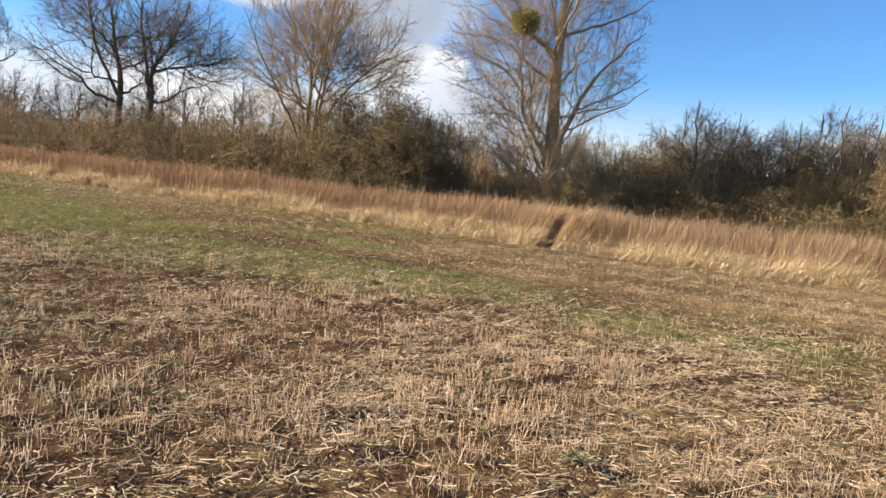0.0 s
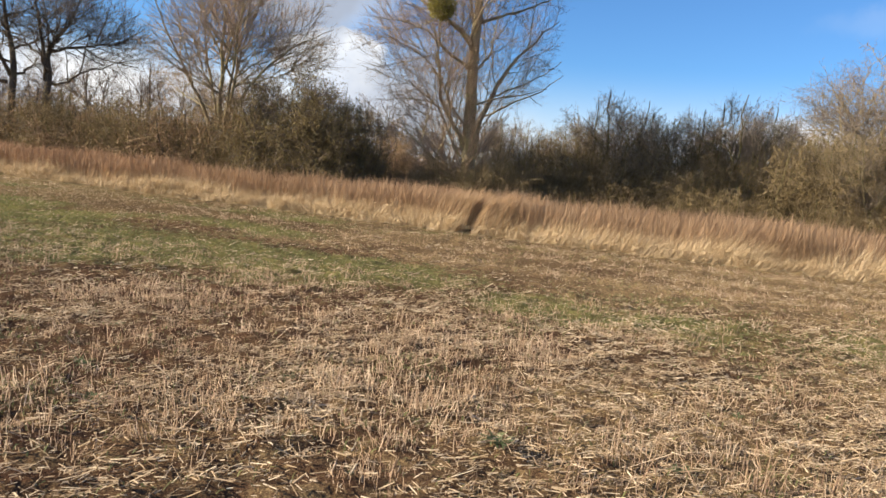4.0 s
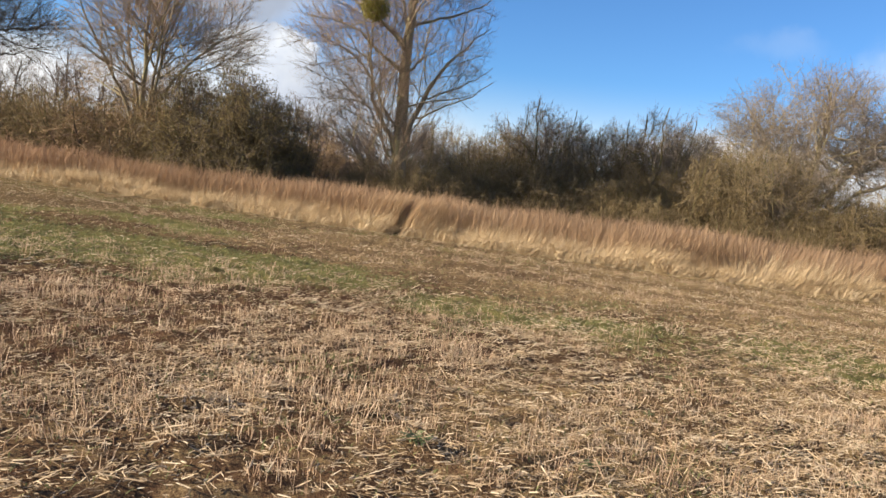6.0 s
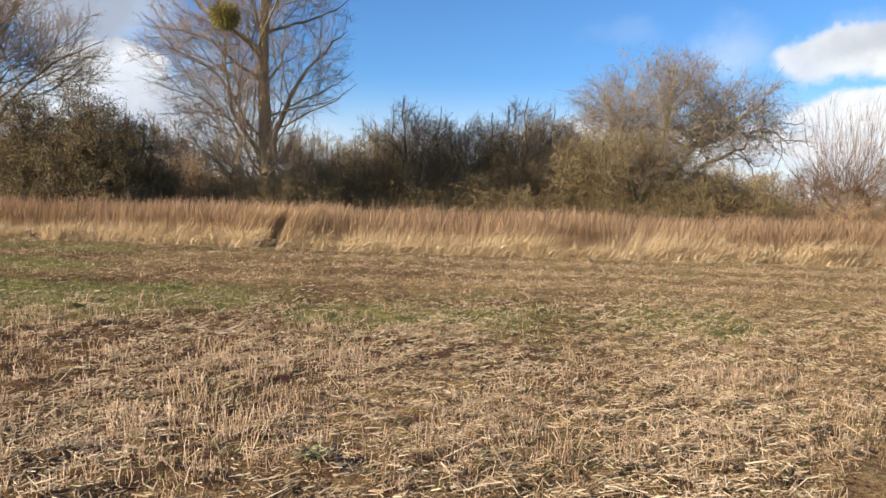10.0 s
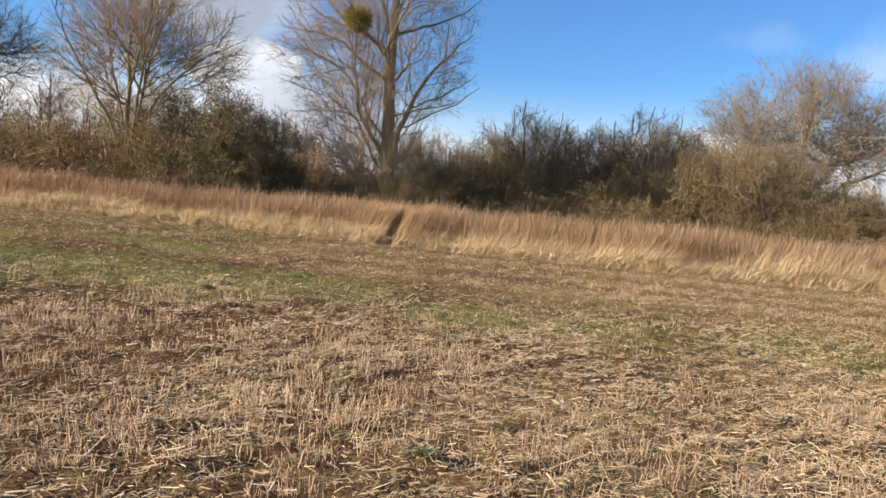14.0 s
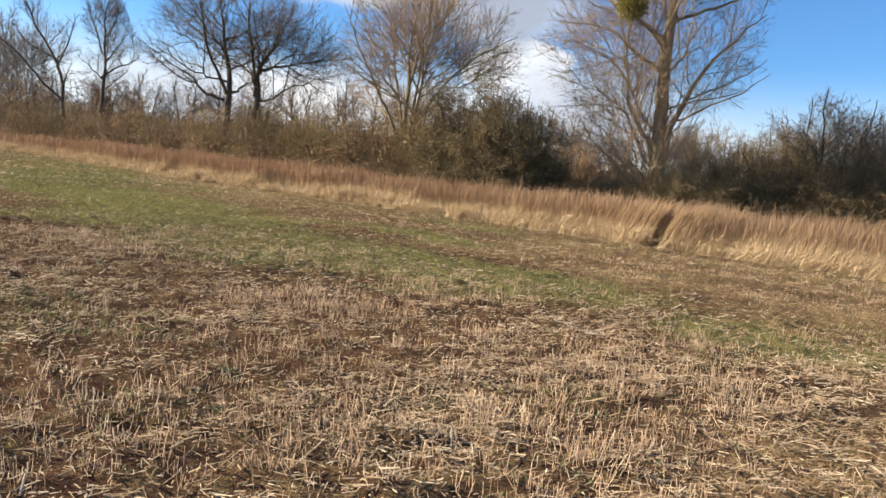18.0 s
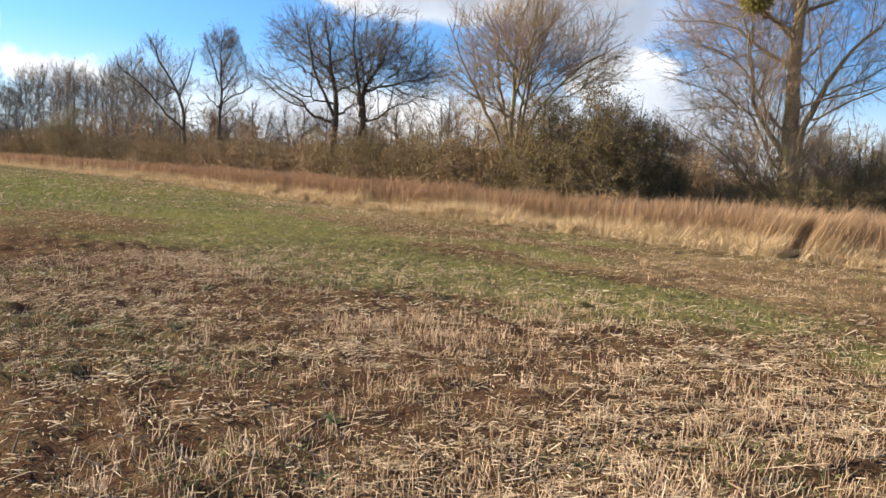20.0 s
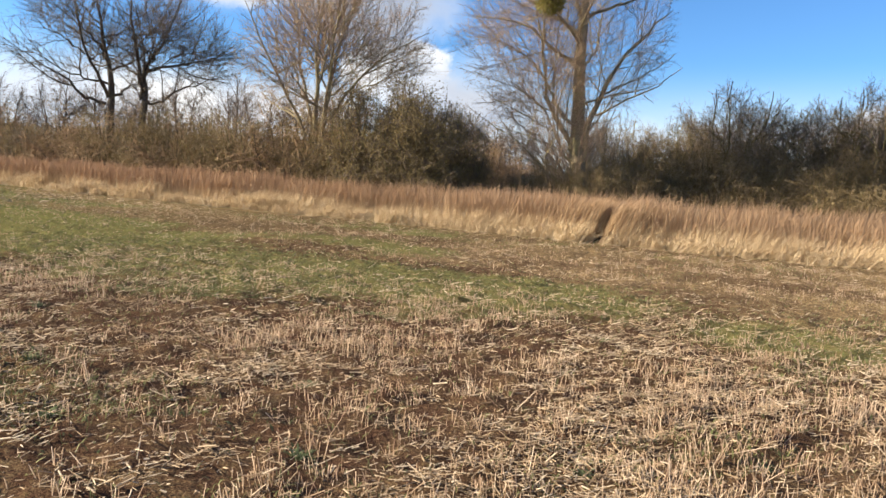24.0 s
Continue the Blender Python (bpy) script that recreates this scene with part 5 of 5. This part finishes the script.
for a, d, h, wd in ((-4.2, 33.4, 4.6, 4.8), (-1.4, 33.6, 5.2, 5.0), (4.8, 33.6, 5.2, 5.0), (7.4, 33.4, 5.6, 5.0), (10.4, 34.0, 5.0, 5.0), (14.0, 34.0, 4.4, 5.0)):
    shrub("thorn", a, d, h, wd, label="tall dense olive-brown thorn bush at the back of the hedge")
for a, d, h, wd in ((-11.6, 27.4, 2.9, 2.4), (-14.6, 27.4, 2.7, 2.4), (-13.0, 26.6, 2.0, 2.2), (-10.2, 27.6, 2.6, 2.4), (-16.0, 27.6, 2.2, 2.4), (-17.4, 28.6, 1.9, 2.4)):
    shrub("thorn", a, d, h, wd, label="olive-brown twiggy bush at the foot of the tall tree")
for a, d, h, wd in ((-19.9, 40.0, 5.0, 3.6), (-22.6, 41.0, 4.2, 4.4), (-17.2, 41.0, 3.9, 4.0), (-14.6, 42.0, 3.8, 4.4)):
    shrub("bramble", a, d, h, wd, "bushes of the wood beyond", "tall russet-brown bush standing beyond the hedge gap")
for a, d, h, wd in ((-11.2, 29.4, 2.8, 2.6), (-14.0, 29.2, 2.6, 2.6), (-9.0, 29.2, 2.5, 2.6)):
    shrub("ivy", a, d, h, wd, label="dark evergreen bush at the foot of the tall tree")
shrub("bramble", 31.8, 33.4, 2.3, 2.6, label="russet bramble thicket round the pollard's foot")
shrub("bramble", 34.6, 34.2, 2.2, 2.8, label="russet bramble thicket round the pollard's foot")
# brown scrub under the trees of the wood
for i in range(26):
    a = -63.0 + 1.3 * i + hedge_rng.uniform(-0.4, 0.4)
    far_d = max(46.0, 36.0 / math.cos(radians(a))) + hedge_rng.uniform(-2, 3)
    shrub(("bramble", "grey", "grey")[i % 3], a, far_d, far_d * hedge_rng.uniform(0.075, 0.105), far_d * hedge_rng.uniform(0.09, 0.13), "bushes of the wood beyond", "tall brown bare scrub under the trees of the wood")
# low hedge across the far end of the field
for i in range(9):
    shrub("ivy", -80.6 - 1.0 * i, 122.0 + 4.0 * i, 1.7, 4.6, "clipped hedge across the far end", "low dark hedge bush across the far end of the field")
# the wood beyond, seen through the gaps
for i in range(58):
    a = -88 + i * 2.2 + hedge_rng.uniform(-0.7, 0.7)
    far_d = 52 + hedge_rng.uniform(-5, 8) if a > -50 else 62 / math.cos(radians(min(78, abs(a)))) * 0.75
    tall = far_d * hedge_rng.uniform(0.040, 0.085) + 1.0
    shrub("grey", a, far_d, tall, tall * hedge_rng.uniform(1.0, 1.5), "bushes of the wood beyond")

for i in range(40):
    a = -36 + i * 1.75 + hedge_rng.uniform(-0.6, 0.6)
    shrub("grey" if i % 3 else "bramble", a, 41 + hedge_rng.uniform(-3, 3), hedge_rng.uniform(1.9, 3.2), hedge_rng.uniform(3.0, 4.5), "bushes of the wood beyond", "brown-grey bare bush in the wood beyond the hedge")

for i in range(34):
    a = -76.5 + i * 0.72 + hedge_rng.uniform(-0.3, 0.3)
    far_d = max(37.0 / math.cos(radians(a)), 70.0)
    shrub(("grey", "bramble", "grey")[i % 3], a, far_d, far_d * hedge_rng.uniform(0.040, 0.066), far_d * hedge_rng.uniform(0.07, 0.10), "bushes of the wood beyond", "brown bare scrub at the foot of the pale trees")

# the patterns themselves stand nowhere
for proto in HEDGE_TREES:
    for o in (*proto.children_recursive, proto):
        bpy.data.objects.remove(o)
# slender pale trees of the wood on the left
birch = broad_tree("birch_tree", 701, (-80, 36, 0), 0, "bark_pale", "twig_grey", "slender pale-barked bare tree in the far wood",
                   [([(0, 0, -0.2), (0.1, 0, 3.0), (-0.1, 0.1, 7.0), (0.1, 0, 10.8)], 0.10)], ((0, 0, 7.6), 1.8, 1.8, 1.8, 3.5, 4.2), (12, 0.32, 0.96, (0.75, 1.1), (-0.03, 0.0)), ((6, 0.5), (5, 0.6)), tip=0.009, gnarl=0.14, rise=0.2, out=0.1, group="pale trees of the far wood")
for i in range(52):
    a, far_d = radians(-74.0 + 0.29 * i + hedge_rng.uniform(-0.25, 0.25)), 88 + hedge_rng.uniform(-7, 14) - 0.4 * i
    far_d = max(far_d, 37.0 / math.cos(a))
    copy_thing(birch, pose(far_d * math.sin(a), far_d * math.cos(a), 0, 0, 0, hedge_rng.uniform(0, 360)) @ Matrix.Scale(hedge_rng.uniform(0.82, 1.08), 4))
far_tree = broad_tree("wood_tree", 702, (-24, 52, 0), 0, "bark_dark", "twig_grey", "grey bare tree in the wood beyond the hedge",
                      [([(0, 0, -0.2), (0, 0, 1.6), (0.5, 0.2, 4.5), (0.7, 0.2, 7.4)], 0.16), ([(0, 0, 1.4), (-0.6, -0.3, 3.6), (-1.3, -0.5, 6.8)], 0.11)], ((0, 0, 4.6), 3.2, 3.2, 3.2, 3.5, 3.0), (6, 0.30, 0.94, (0.4, 1.0), (-0.04, 0.0)),
                      ((5, 0.55), (5, 0.6), (4, 0.6)), tip=0.0085, gnarl=0.2, rise=0.14, out=0.1, spread=(0.5, 1.15), group="trees of the wood beyond")
for a, far_d, s in ((-29, 50, 0.9), (-33, 56, 1.0), (-38, 52, 0.95), (-41.5, 60, 1.0), (-49.5, 56, 0.85), (-52.5, 64, 0.9), (-20, 58, 0.9), (-16.5, 54, 0.75), (-10.5, 56, 0.85), (-6, 60, 0.8),
                    (9.5, 46, 0.95), (11, 55, 0.9), (-18.5, 44, 0.62), (-14.8, 46, 0.66), (-22, 47, 0.8), (-25, 50, 0.9), (-31, 47, 0.8), (-36, 48, 0.8), (-12, 48, 0.6), (-8, 46, 0.6), (-3, 48, 0.7), (1, 50, 0.75), (5, 47, 0.75), (28.5, 50, 0.6), (34, 52, 0.7), (-44, 50, 0.8), (-47, 52, 0.8), (-55, 66, 0.9), (-79.2, 124, 1.15), (-81.2, 134, 1.1), (-77.8, 124, 1.2), (-80.2, 128, 0.9), (-82.0, 140, 0.9), (-76.2, 120, 0.8), (-74.8, 118, 0.75), (-82.5, 170, 1.0), (-84.5, 175, 1.1), (-86.5, 165, 0.9), (-80.5, 150, 1.2), (-59, 80, 0.9), (-62, 84, 1.0)):
    copy_thing(far_tree, pose(far_d * math.sin(radians(a)), far_d * math.cos(radians(a)), 0, 0, 0, hedge_rng.uniform(0, 360)) @ Matrix.Scale(s, 4))


# ---------------------------------------------------------------- single weeds in the stubble
def weed_mesh(seed):
    """A low rosette of toothed leaves: the leaves as bent blades."""
    rng = np.random.default_rng(seed)
    m = 70
    a, ln = rng.uniform(0, 2 * np.pi, m), rng.uniform(0.03, 0.09, m)
    out = np.stack([np.cos(a), np.sin(a), np.zeros(m)], 1)
    p0 = rng.normal(0, 0.02, (m, 3)) * [1, 1, 0]
    rise = rng.uniform(0.25, 1.0, m)
    p1 = p0 + out * (ln * 0.5)[:, None] + [0, 0, 1] * (ln * 0.6 * rise)[:, None]
    p2 = p1 + out * (ln * 0.5)[:, None] + [0, 0, 1] * (ln * (0.5 * rise - 0.3))[:, None]
    return ribbons(p0, p1, p2, 0.002, 0.007, 0.002, np.stack([-out[:, 1], out[:, 0], out[:, 2]], 1))


WEEDS = [mesh_from("weed", *weed_mesh(s), M["weed"]) for s in (801, 802, 803)]
weed_rng = random.Random(800)
for x, y, s in ((0.41, 4.04, 1.3), (-1.75, 6.98, 1.3), (-0.62, 3.85, 1.6), (2.05, 4.55, 1.3), (-2.3, 4.6, 1.2), (-3.7, 4.1, 1.5), (-4.3, 5.2, 1.2), (-3.1, 3.5, 1.5), (1.3, 6.9, 1.2),
                (-6.2, 4.6, 1.4), (-5.2, 3.9, 1.3), (3.3, 6.6, 1.2), (-1.4, 5.2, 1.0), (2.9, 5.2, 1.1), (-7.6, 5.8, 1.3), (-2.6, 7.6, 1.1), (0.9, 5.4, 0.9), (-4.9, 7.4, 1.1)):
    ob = new("weed_plant", weed_rng.choice(WEEDS))
    ob.matrix_world = pose(x, y, float(ground_z(np.array(x), np.array(y))), 0, 0, weed_rng.uniform(0, 360)) @ Matrix.Scale(s * 0.62, 4)
    tagged(ob, "small green weed rosette growing among the stubble", "weed", "weeds in the stubble")
